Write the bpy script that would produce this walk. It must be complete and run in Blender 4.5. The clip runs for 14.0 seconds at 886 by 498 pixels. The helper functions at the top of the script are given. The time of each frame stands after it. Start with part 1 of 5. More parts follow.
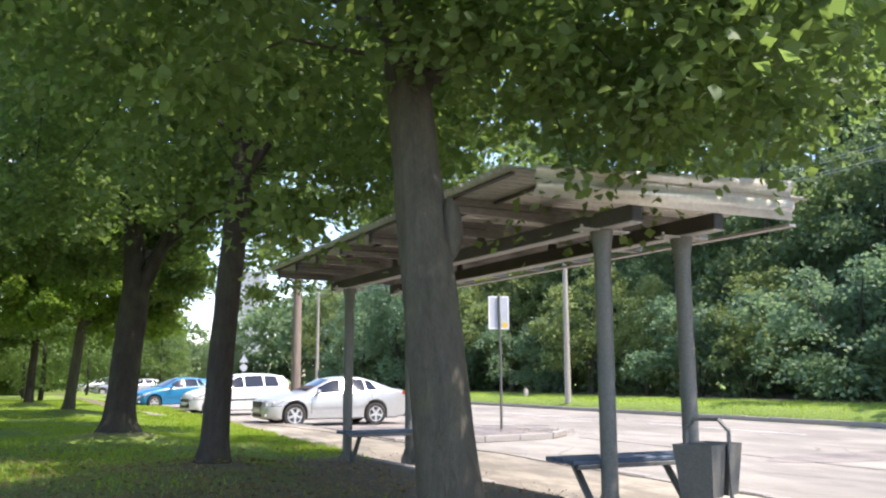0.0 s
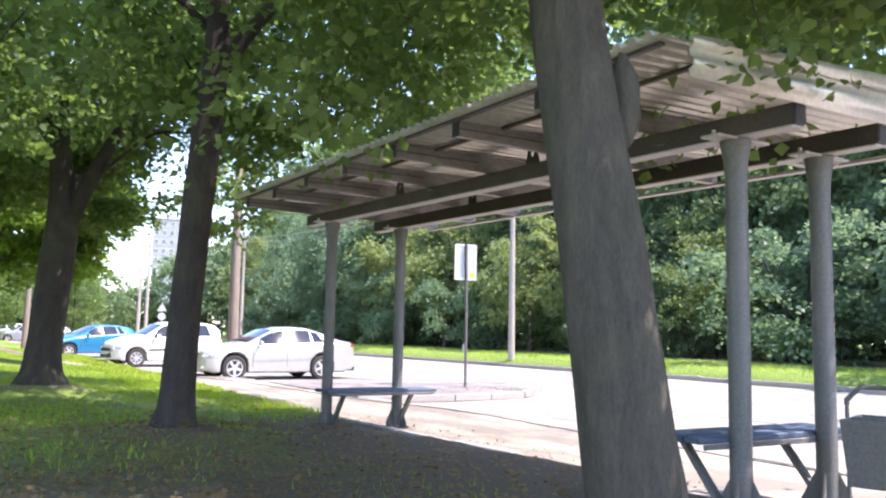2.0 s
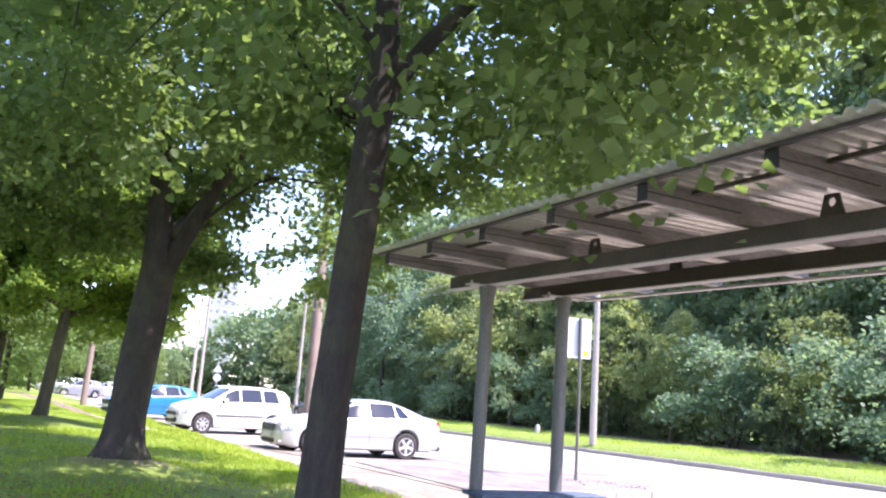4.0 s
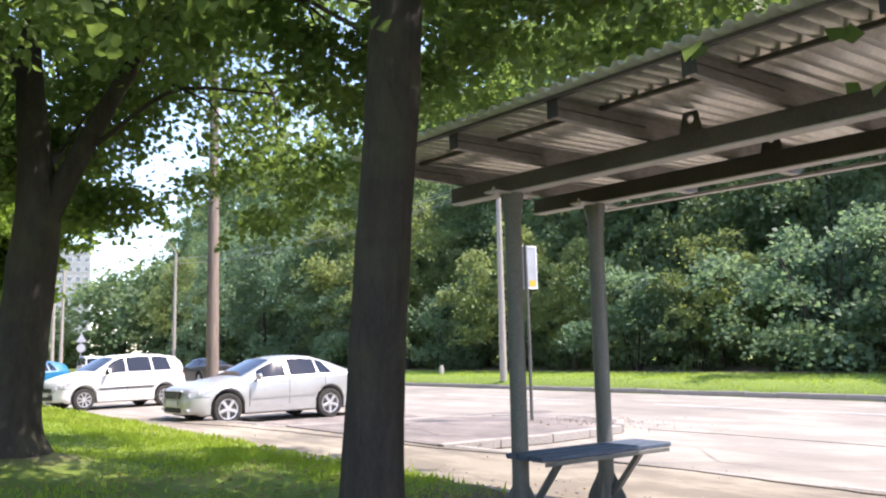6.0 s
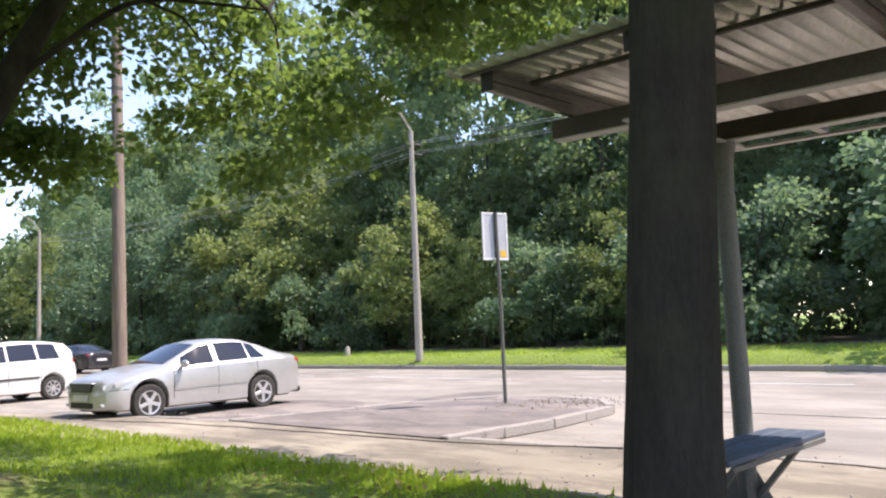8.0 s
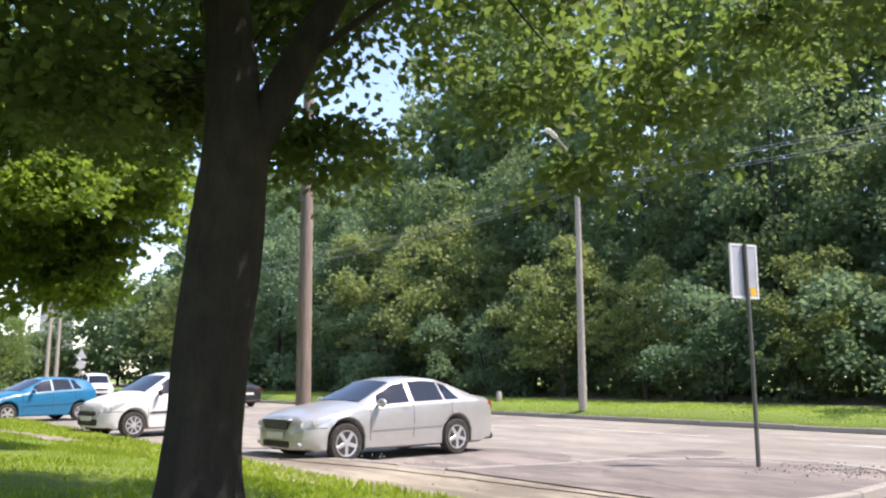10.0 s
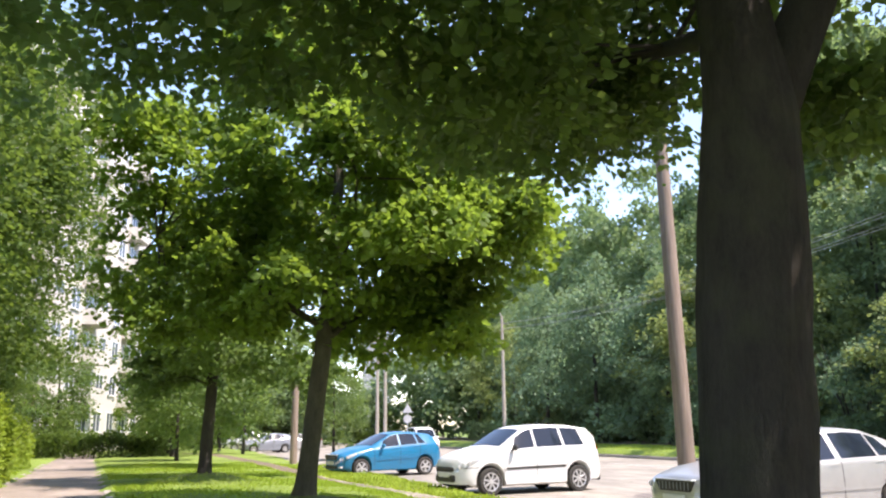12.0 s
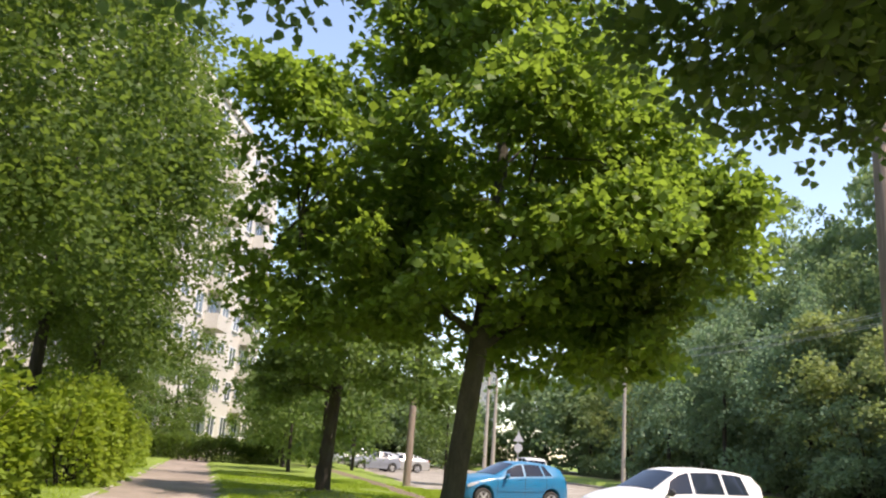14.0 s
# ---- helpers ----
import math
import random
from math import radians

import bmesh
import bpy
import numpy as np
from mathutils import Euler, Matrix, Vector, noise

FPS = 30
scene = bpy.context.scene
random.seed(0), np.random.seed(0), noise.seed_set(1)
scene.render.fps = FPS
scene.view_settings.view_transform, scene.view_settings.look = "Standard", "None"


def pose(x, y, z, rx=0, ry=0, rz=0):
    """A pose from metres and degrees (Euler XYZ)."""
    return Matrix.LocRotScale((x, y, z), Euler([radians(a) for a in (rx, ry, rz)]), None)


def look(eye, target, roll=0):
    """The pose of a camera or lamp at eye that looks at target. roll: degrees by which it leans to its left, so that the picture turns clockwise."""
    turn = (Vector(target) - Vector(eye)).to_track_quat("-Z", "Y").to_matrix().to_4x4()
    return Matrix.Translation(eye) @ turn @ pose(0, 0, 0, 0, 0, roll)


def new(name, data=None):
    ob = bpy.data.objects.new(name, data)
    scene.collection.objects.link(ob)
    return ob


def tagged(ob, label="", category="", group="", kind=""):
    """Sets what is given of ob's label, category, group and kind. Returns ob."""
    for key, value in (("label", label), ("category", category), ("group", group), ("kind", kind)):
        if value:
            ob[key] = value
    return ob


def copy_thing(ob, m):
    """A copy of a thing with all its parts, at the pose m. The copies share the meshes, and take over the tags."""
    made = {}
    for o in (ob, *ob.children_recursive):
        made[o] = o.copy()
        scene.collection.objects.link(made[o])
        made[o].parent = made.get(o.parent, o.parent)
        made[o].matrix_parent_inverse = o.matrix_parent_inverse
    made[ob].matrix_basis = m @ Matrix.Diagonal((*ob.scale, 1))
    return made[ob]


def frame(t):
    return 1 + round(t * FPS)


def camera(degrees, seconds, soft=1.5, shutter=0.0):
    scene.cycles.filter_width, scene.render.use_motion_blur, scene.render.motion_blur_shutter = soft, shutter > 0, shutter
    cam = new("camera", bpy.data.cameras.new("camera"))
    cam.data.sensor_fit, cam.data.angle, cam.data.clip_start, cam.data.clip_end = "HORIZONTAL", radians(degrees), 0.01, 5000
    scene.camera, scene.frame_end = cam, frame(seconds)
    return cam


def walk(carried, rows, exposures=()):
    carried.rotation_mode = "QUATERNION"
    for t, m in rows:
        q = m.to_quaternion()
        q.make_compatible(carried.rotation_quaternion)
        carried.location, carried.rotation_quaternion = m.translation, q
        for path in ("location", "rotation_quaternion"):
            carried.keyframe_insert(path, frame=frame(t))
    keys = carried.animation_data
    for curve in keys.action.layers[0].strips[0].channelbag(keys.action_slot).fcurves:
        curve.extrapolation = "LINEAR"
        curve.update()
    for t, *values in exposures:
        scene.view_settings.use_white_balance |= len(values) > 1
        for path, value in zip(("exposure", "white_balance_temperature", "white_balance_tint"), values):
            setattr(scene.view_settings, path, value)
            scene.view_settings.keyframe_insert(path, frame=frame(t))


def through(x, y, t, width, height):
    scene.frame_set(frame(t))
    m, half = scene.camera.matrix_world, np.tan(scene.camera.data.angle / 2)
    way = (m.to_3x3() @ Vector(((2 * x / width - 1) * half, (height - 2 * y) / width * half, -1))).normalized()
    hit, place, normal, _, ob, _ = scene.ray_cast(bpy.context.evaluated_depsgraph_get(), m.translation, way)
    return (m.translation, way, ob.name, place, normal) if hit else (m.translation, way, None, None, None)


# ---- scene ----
cam = camera(56.90, 14.0, 2.2)

PATH = [
(0, (-0.135, 0.099, 1.266), (0.698, 1.890, 1.581), -0.10),
    (0.5, (-0.205, 0.608, 1.268), (0.638, 2.412, 1.454), -0.68),
    (1, (-0.207, 1.156, 1.248), (0.704, 2.927, 1.431), -1.30),
    (1.5, (-0.256, 1.678, 1.257), (0.661, 3.439, 1.500), 0.37),
    (2, (-0.294, 2.186, 1.215), (0.718, 3.898, 1.425), 1.17),
    (2.5, (-0.303, 2.787, 1.252), (0.685, 4.515, 1.445), 0.97),
    (3, (-0.416, 3.289, 1.295), (0.457, 5.062, 1.599), 4.54),
    (5.3, (-0.664, 5.979, 1.346), (0.319, 7.681, 1.719), 1.45),
    (5.5, (-0.676, 6.229, 1.307), (0.343, 7.913, 1.663), 0.73),
    (6, (-0.693, 6.831, 1.312), (0.490, 8.423, 1.567), -1.17),
    (6.5, (-0.779, 7.413, 1.325), (0.564, 8.870, 1.597), -0.93),
    (7, (-0.795, 8.034, 1.380), (0.573, 9.484, 1.546), -2.86),
    (7.2, (-0.810, 8.264, 1.362), (0.611, 9.661, 1.533), -2.39),
    (9.3, (-1.150, 10.810, 1.343), (0.217, 12.246, 1.604), -0.95),
    (9.5, (-1.179, 11.041, 1.346), (0.145, 12.516, 1.615), -0.16),
    (10, (-1.276, 11.587, 1.330), (-0.067, 13.150, 1.643), -0.02),
    (10.5, (-1.311, 12.226, 1.342), (-0.230, 13.875, 1.681), -0.83),
    (11, (-1.437, 12.816, 1.346), (-0.577, 14.587, 1.699), 1.80),
    (11.4, (-1.521, 13.288, 1.370), (-0.775, 15.104, 1.754), -0.32),
    (11.5, (-1.541, 13.399, 1.371), (-0.817, 15.222, 1.761), -1.29),
    (12, (-1.673, 13.817, 1.363), (-1.091, 15.680, 1.799), -0.67),
    (12.5, (-1.795, 14.259, 1.378), (-1.297, 16.142, 1.830), 1.09),
    (13, (-1.859, 14.840, 1.406), (-1.534, 16.776, 1.786), -1.17),
    (13.5, (-1.952, 15.379, 1.397), (-1.676, 17.316, 1.811), 5.55),
    (14, (-2.010, 15.917, 1.371), (-1.693, 17.830, 1.861), 4.22),
]
EXPOSURE = ((0, 1.65, 6600, 18), (1, 1.82, 6500, 21), (2, 2.15, 6300, 26), (2.7, 2.47, 6050, 36), (3.3, 2.47, 6050, 36), (5.3, 1.95, 6650, 23), (6.5, 1.68, 6700, 22), (7.2, 1.6, 6800, 22), (9.3, 1.3, 6850, 21), (11.5, 1.66, 7000, 20), (12.3, 1.68, 7050, 20), (13, 1.5, 7250, 19), (14, 1.3, 7550, 19))
walk(cam, [(t, look(eye, target, roll)) for t, eye, target, roll in PATH], EXPOSURE)

# ---- light ----
SUN = Vector((0.45, -0.42, 1.0)).normalized()
world = bpy.data.worlds.new("world")
scene.world = world
world.use_nodes = True
sky = world.node_tree.nodes.new("ShaderNodeTexSky")
sky.sky_type, sky.sun_disc = "NISHITA", False
sky.dust_density, sky.ozone_density = 0.4, 1.6
sky.sun_elevation, sky.sun_rotation = math.asin(SUN.z), math.atan2(SUN.x, SUN.y)
world.node_tree.links.new(sky.outputs[0], world.node_tree.nodes["Background"].inputs[0])
world.node_tree.nodes["Background"].inputs[1].default_value = 0.15
lamp_data = bpy.data.lights.new("sun", "SUN")
lamp_data.energy, lamp_data.angle, lamp_data.color = 3.0, radians(0.6), (1.0, 0.95, 0.87)
new("sun", lamp_data).matrix_world = look(SUN * 60, (0, 0, 0))


# ---- materials ----
def material(name, build=None, rough=0.8, metal=0.0, color=(0.5, 0.5, 0.5)):
    m = bpy.data.materials.new(name)
    m.use_nodes = True
    nt = m.node_tree
    b = nt.nodes["Principled BSDF"]
    b.inputs["Base Color"].default_value = (*color, 1)
    b.inputs["Roughness"].default_value, b.inputs["Metallic"].default_value = rough, metal
    if build:
        build(nt, b)
    return m


def node(nt, kind, **values):
    n = nt.nodes.new(kind)
    for key, v in values.items():
        n.inputs[key.replace("_", " ")].default_value = v
    return n


def coords(nt, scale=(1, 1, 1), own=True):
    c = nt.nodes.new("ShaderNodeTexCoord")
    mp = nt.nodes.new("ShaderNodeMapping")
    mp.inputs["Scale"].default_value = scale
    nt.links.new(c.outputs["Object" if own else "Generated"], mp.inputs[0])
    return mp.outputs[0]


def noise_tex(nt, co, scale, detail=4.0, rough=0.55):
    n = node(nt, "ShaderNodeTexNoise", Scale=scale, Detail=detail, Roughness=rough)
    nt.links.new(co, n.inputs["Vector"])
    return n.outputs["Fac"]


def ramp(nt, fac, *stops):
    r = nt.nodes.new("ShaderNodeValToRGB")
    e = r.color_ramp.elements
    while len(e) < len(stops):
        e.new(0.5)
    for el, (p, c) in zip(e, stops):
        el.position, el.color = p, (*c, 1)
    nt.links.new(fac, r.inputs[0])
    return r.outputs[0]


def mix(nt, fac, a, b, kind="MIX"):
    m = nt.nodes.new("ShaderNodeMix")
    m.data_type, m.blend_type = "RGBA", kind
    for v, sock in ((fac, m.inputs[0]), (a, m.inputs[6]), (b, m.inputs[7])):
        if isinstance(v, (int, float)):
            sock.default_value = v
        elif isinstance(v, tuple):
            sock.default_value = (*v, 1)
        else:
            nt.links.new(v, sock)
    return m.outputs[2]


def bump(nt, b, height, strength=0.4, dist=0.02):
    n = node(nt, "ShaderNodeBump", Strength=strength, Distance=dist)
    nt.links.new(height, n.inputs["Height"])
    nt.links.new(n.outputs[0], b.inputs["Normal"])


def speckled(c1, c2, big=0.7, small=30.0, depth=0.006, stretch=(1, 1, 1), dirt=(0.2, 0.17, 0.13), dirt_amount=0.3):
    def build(nt, b):
        co = coords(nt, stretch)
        a = noise_tex(nt, co, small, 5)
        g = noise_tex(nt, co, big, 6, 0.65)
        base = ramp(nt, a, (0.3, c1), (0.7, c2))
        stain = nt.nodes.new("ShaderNodeMath")
        stain.operation = "MULTIPLY_ADD"
        nt.links.new(g, stain.inputs[0])
        stain.inputs[1].default_value, stain.inputs[2].default_value = 2.6, -1.1
        stain.use_clamp = True
        amt = nt.nodes.new("ShaderNodeMath")
        amt.operation = "MULTIPLY"
        amt.inputs[1].default_value = dirt_amount
        nt.links.new(stain.outputs[0], amt.inputs[0])
        nt.links.new(mix(nt, amt.outputs[0], base, dirt), b.inputs["Base Color"])
        bump(nt, b, a, 0.5, depth)
    return build


def leafy(dark, light, through):
    """Leaves: gloss on top, light passing through, every leaf its own tone."""
    def build(nt, b):
        geo = nt.nodes.new("ShaderNodeNewGeometry")
        obj = nt.nodes.new("ShaderNodeObjectInfo")
        co = coords(nt)
        patch = noise_tex(nt, co, 0.6, 3)
        add = nt.nodes.new("ShaderNodeMath")
        add.operation = "MULTIPLY_ADD"
        nt.links.new(geo.outputs["Random Per Island"], add.inputs[0])
        add.inputs[1].default_value = 0.38
        nt.links.new(patch, add.inputs[2])
        sub = nt.nodes.new("ShaderNodeMath")
        sub.operation = "MULTIPLY_ADD"
        nt.links.new(obj.outputs["Random"], sub.inputs[0])
        sub.inputs[1].default_value = 0.25
        nt.links.new(add.outputs[0], sub.inputs[2])
        col = ramp(nt, sub.outputs[0], (0.35, dark), (0.9, light))
        nt.links.new(col, b.inputs["Base Color"])
        b.inputs["Roughness"].default_value = 0.5
        b.inputs["Specular IOR Level"].default_value = 0.25
        tr = nt.nodes.new("ShaderNodeBsdfTranslucent")
        nt.links.new(mix(nt, 0.7, col, through), tr.inputs[0])
        ms = nt.nodes.new("ShaderNodeMixShader")
        ms.inputs[0].default_value = 0.5
        nt.links.new(b.outputs[0], ms.inputs[1])
        nt.links.new(tr.outputs[0], ms.inputs[2])
        nt.links.new(ms.outputs[0], nt.nodes["Material Output"].inputs[0])
    return build


def bark_build(c1, c2):
    def build(nt, b):
        co = coords(nt, (1, 1, 0.18))
        a = mix(nt, 0.55, noise_tex(nt, co, 30, 6, 0.7), noise_tex(nt, coords(nt, (1, 1, 0.4)), 60, 5, 0.75))
        g = noise_tex(nt, coords(nt), 2.2, 4)
        plates = noise_tex(nt, coords(nt, (1, 1, 0.3)), 8, 5, 0.6)
        base = mix(nt, 0.4, ramp(nt, a, (0.36, c1), (0.66, c2)), ramp(nt, plates, (0.35, c1), (0.7, c2)))
        moss = ramp(nt, g, (0.5, (0, 0, 0)), (0.75, (1, 1, 1)))
        nt.links.new(mix(nt, mix(nt, 0.4, (0.0, 0.0, 0.0), moss), base, (0.10, 0.11, 0.05)), b.inputs["Base Color"])
        bump(nt, b, a, 1.0, 0.03)
    return build


def ground_build(nt, b):
    att = nt.nodes.new("ShaderNodeAttribute")
    att.attribute_name = "bare"
    co = coords(nt)
    fine = noise_tex(nt, co, 45, 6, 0.7)
    mid = noise_tex(nt, co, 3.0, 5, 0.6)
    big = noise_tex(nt, co, 0.45, 4)
    green = mix(nt, big, ramp(nt, fine, (0.3, (0.12, 0.19, 0.022)), (0.7, (0.24, 0.35, 0.045))), ramp(nt, fine, (0.3, (0.08, 0.12, 0.02)), (0.7, (0.24, 0.31, 0.06))))
    soil = ramp(nt, fine, (0.3, (0.09, 0.068, 0.042)), (0.7, (0.24, 0.19, 0.125)))
    m = nt.nodes.new("ShaderNodeMath")
    m.operation = "MULTIPLY_ADD"
    nt.links.new(mid, m.inputs[0])
    m.inputs[1].default_value = 1.48
    s = nt.nodes.new("ShaderNodeMath")
    s.operation = "MULTIPLY_ADD"
    nt.links.new(att.outputs["Fac"], s.inputs[0])
    s.inputs[1].default_value, s.inputs[2].default_value = 2.4, -1.55
    nt.links.new(s.outputs[0], m.inputs[2])
    m.use_clamp = True
    nt.links.new(mix(nt, m.outputs[0], green, soil), b.inputs["Base Color"])
    bump(nt, b, fine, 0.9, 0.03)


def asphalt_build(c1, c2, worn, amount):
    def build(nt, b):
        co = coords(nt)
        fine = noise_tex(nt, co, 90, 4, 0.7)
        mid = noise_tex(nt, coords(nt, (1, 0.35, 1)), 1.3, 6, 0.7)
        big = noise_tex(nt, co, 0.22, 4)
        base = ramp(nt, fine, (0.3, c1), (0.7, c2))
        patchy = ramp(nt, mid, (0.44, (0, 0, 0)), (0.58, (amount,) * 3))
        c = mix(nt, patchy, base, worn)
        c = mix(nt, ramp(nt, big, (0.45, (0, 0, 0)), (0.6, (0.35,) * 3)), c, tuple(v * 0.6 for v in c1))
        vor = node(nt, "ShaderNodeTexVoronoi", Scale=0.3)
        vor.feature = "DISTANCE_TO_EDGE"
        warp = mix(nt, 0.12, co, noise_col(nt, co, 2.5))
        nt.links.new(warp, vor.inputs["Vector"])
        crack = ramp(nt, vor.outputs["Distance"], (0.0, (0.7,) * 3), (0.007, (0, 0, 0)))
        some = mix(nt, 1.0, crack, ramp(nt, noise_tex(nt, co, 0.35, 3), (0.49, (0, 0, 0)), (0.58, (1, 1, 1))), "MULTIPLY")
        nt.links.new(mix(nt, some, c, (0.08, 0.07, 0.06)), b.inputs["Base Color"])
        bump(nt, b, fine, 0.6, 0.006)
    return build


def noise_col(nt, co, scale):
    n = node(nt, "ShaderNodeTexNoise", Scale=scale, Detail=3.0)
    nt.links.new(co, n.inputs["Vector"])
    return n.outputs["Color"]


def flake_build(c):
    def build(nt, b):
        co = coords(nt)
        dust = noise_tex(nt, co, 5, 5)
        nt.links.new(ramp(nt, dust, (0.35, c), (0.8, tuple(v * 0.86 + 0.025 for v in c))), b.inputs["Base Color"])
        b.inputs["Coat Weight"].default_value, b.inputs["Coat Roughness"].default_value = 0.45, 0.14
        b.inputs["Roughness"].default_value = 0.35
    return build


def glass_build(nt, b):
    b.inputs["Base Color"].default_value = (0.012, 0.017, 0.027, 1)
    b.inputs["Roughness"].default_value = 0.05
    b.inputs["IOR"].default_value = 1.48


GROUND = material("ground_grass", ground_build, 0.95)
ROAD = material("road_asphalt", asphalt_build((0.20, 0.182, 0.155), (0.305, 0.277, 0.238), (0.38, 0.343, 0.288), 0.7), 0.92)
PAVE = material("pavement_asphalt", asphalt_build((0.155, 0.134, 0.103), (0.275, 0.24, 0.188), (0.395, 0.35, 0.268), 0.85), 0.93)
PATCH = material("patched_asphalt", asphalt_build((0.12, 0.105, 0.095), (0.22, 0.195, 0.18), (0.33, 0.285, 0.25), 0.7), 0.93)
WALKWAY = material("walkway_asphalt", asphalt_build((0.20, 0.165, 0.14), (0.31, 0.26, 0.225), (0.37, 0.31, 0.27), 0.6), 0.93)
KERB = material("kerb_concrete", speckled((0.22, 0.2, 0.18), (0.42, 0.39, 0.35), 1.2, 40, 0.01), 0.9)
BARK = material("bark_grey", bark_build((0.04, 0.035, 0.025), (0.128, 0.115, 0.083)), 0.95)
BARK_DARK = material("bark_dark", bark_build((0.022, 0.018, 0.015), (0.07, 0.058, 0.049)), 0.95)
LIME = material("lime_leaf", leafy((0.036, 0.074, 0.031), (0.112, 0.168, 0.064), (0.289, 0.430, 0.080)))
MAPLE = material("maple_leaf", leafy((0.030, 0.070, 0.017), (0.125, 0.205, 0.042), (0.36, 0.52, 0.055)))
HORNBEAM = material("hornbeam_leaf", leafy((0.025, 0.054, 0.015), (0.09, 0.146, 0.038), (0.23, 0.34, 0.045)))
WOODS = material("woods_leaf", leafy((0.049, 0.094, 0.052), (0.166, 0.235, 0.131), (0.310, 0.430, 0.137)))
WOODS_COOL = material("woods_cool_leaf", leafy((0.062, 0.125, 0.078), (0.187, 0.275, 0.171), (0.268, 0.400, 0.171)))
WOODS_WARM = material("woods_warm_leaf", leafy((0.075, 0.120, 0.043), (0.214, 0.270, 0.114), (0.353, 0.430, 0.114)))
HEDGE = material("hedge_leaf", leafy((0.07, 0.13, 0.016), (0.22, 0.31, 0.045), (0.42, 0.54, 0.05)))
BLADE = material("grass_blade", leafy((0.14, 0.225, 0.026), (0.31, 0.42, 0.06), (0.50, 0.64, 0.05)))
LITTER = material("dry_leaf", leafy((0.11, 0.075, 0.038), (0.33, 0.245, 0.115), (0.26, 0.18, 0.06)))
STEEL = material("painted_steel", speckled((0.094, 0.097, 0.09), (0.148, 0.151, 0.14), 2.0, 60, 0.002, dirt=(0.2, 0.17, 0.14), dirt_amount=0.35), 0.55, 0.2)
BEAM = material("dark_beam_steel", speckled((0.04, 0.032, 0.03), (0.075, 0.06, 0.055), 2.0, 50, 0.002), 0.6, 0.2)
FLANGE = material("pale_flange_steel", speckled((0.38, 0.36, 0.34), (0.52, 0.5, 0.48), 3.0, 50, 0.002), 0.6, 0.1)
RIB = material("grey_rib_steel", speckled((0.17, 0.158, 0.15), (0.27, 0.25, 0.235), 2.0, 40, 0.002, (0.3, 1, 1)), 0.5, 0.3)
SHEET = material("galvanised_sheet", speckled((0.66, 0.635, 0.57), (0.84, 0.815, 0.75), 1.2, 25, 0.003, (1, 1, 1), (0.40, 0.33, 0.25), 0.45), 0.38, 0.45)
BLUE_WOOD = material("blue_painted_plank", speckled((0.035, 0.055, 0.085), (0.075, 0.11, 0.16), 2.5, 40, 0.004, (0.2, 1, 1), (0.22, 0.22, 0.22), 0.45), 0.6)
OLD_WOOD = material("old_pole_wood", speckled((0.17, 0.125, 0.10), (0.30, 0.235, 0.19), 1.5, 30, 0.008, (1, 1, 0.06)), 0.9)
CONCRETE = material("pole_concrete", speckled((0.29, 0.26, 0.225), (0.45, 0.41, 0.36), 1.5, 35, 0.004, (1, 1, 0.2)), 0.9)
SIGN_BACK = material("sign_back", speckled((0.40, 0.41, 0.44), (0.52, 0.53, 0.56), 3, 40, 0.001), 0.5, 0.2)
SIGN_RIM = material("sign_rim", None, 0.5, 0.0, (0.72, 0.72, 0.72))
JOINT = material("open_joint", speckled((0.03, 0.026, 0.022), (0.075, 0.062, 0.05), 4, 40, 0.004), 0.95)
YELLOW = material("yellow_sticker", None, 0.6, 0.0, (0.75, 0.45, 0.03))
SILVER = material("silver_paint", flake_build((0.55, 0.55, 0.54)), 0.35, 0.55)
WHITE = material("white_paint", flake_build((0.74, 0.74, 0.73)), 0.35)
AZURE = material("azure_paint", flake_build((0.0, 0.15, 0.30)), 0.3)
BLACK_PAINT = material("black_paint", flake_build((0.018, 0.018, 0.022)), 0.3)
GREY_PAINT = material("grey_paint", flake_build((0.22, 0.24, 0.28)), 0.3)
GLASS = material("car_glass", glass_build)
RUBBER = material("tyre_rubber", speckled((0.018, 0.018, 0.018), (0.04, 0.038, 0.036), 8, 60, 0.002), 0.9)
ALLOY = material("alloy_rim", None, 0.35, 0.6, (0.62, 0.62, 0.63))
PLASTIC = material("black_plastic", speckled((0.015, 0.015, 0.016), (0.03, 0.03, 0.03), 6, 80, 0.001), 0.6)
LAMP_GLASS = material("headlamp", None, 0.12, 0.3, (0.60, 0.61, 0.62))
TAIL = material("tail_lamp", None, 0.15, 0.0, (0.35, 0.015, 0.012))
PLATE = material("number_plate", None, 0.5, 0.0, (0.72, 0.72, 0.7))
FACADE = material("facade_panel", speckled((0.50, 0.47, 0.425), (0.62, 0.59, 0.54), 0.3, 8, 0.004, dirt=(0.45, 0.40, 0.34), dirt_amount=0.4), 0.9)
FACADE_FAR = material("facade_far", speckled((0.25, 0.25, 0.265), (0.34, 0.34, 0.35), 0.1, 3, 0.004), 0.9)
PANE = material("window_pane", None, 0.1, 0.0, (0.10, 0.12, 0.14))
LINE = material("road_line", speckled((0.5, 0.49, 0.47), (0.68, 0.67, 0.65), 2, 30, 0.001, dirt=(0.3, 0.28, 0.26), dirt_amount=0.6), 0.8)


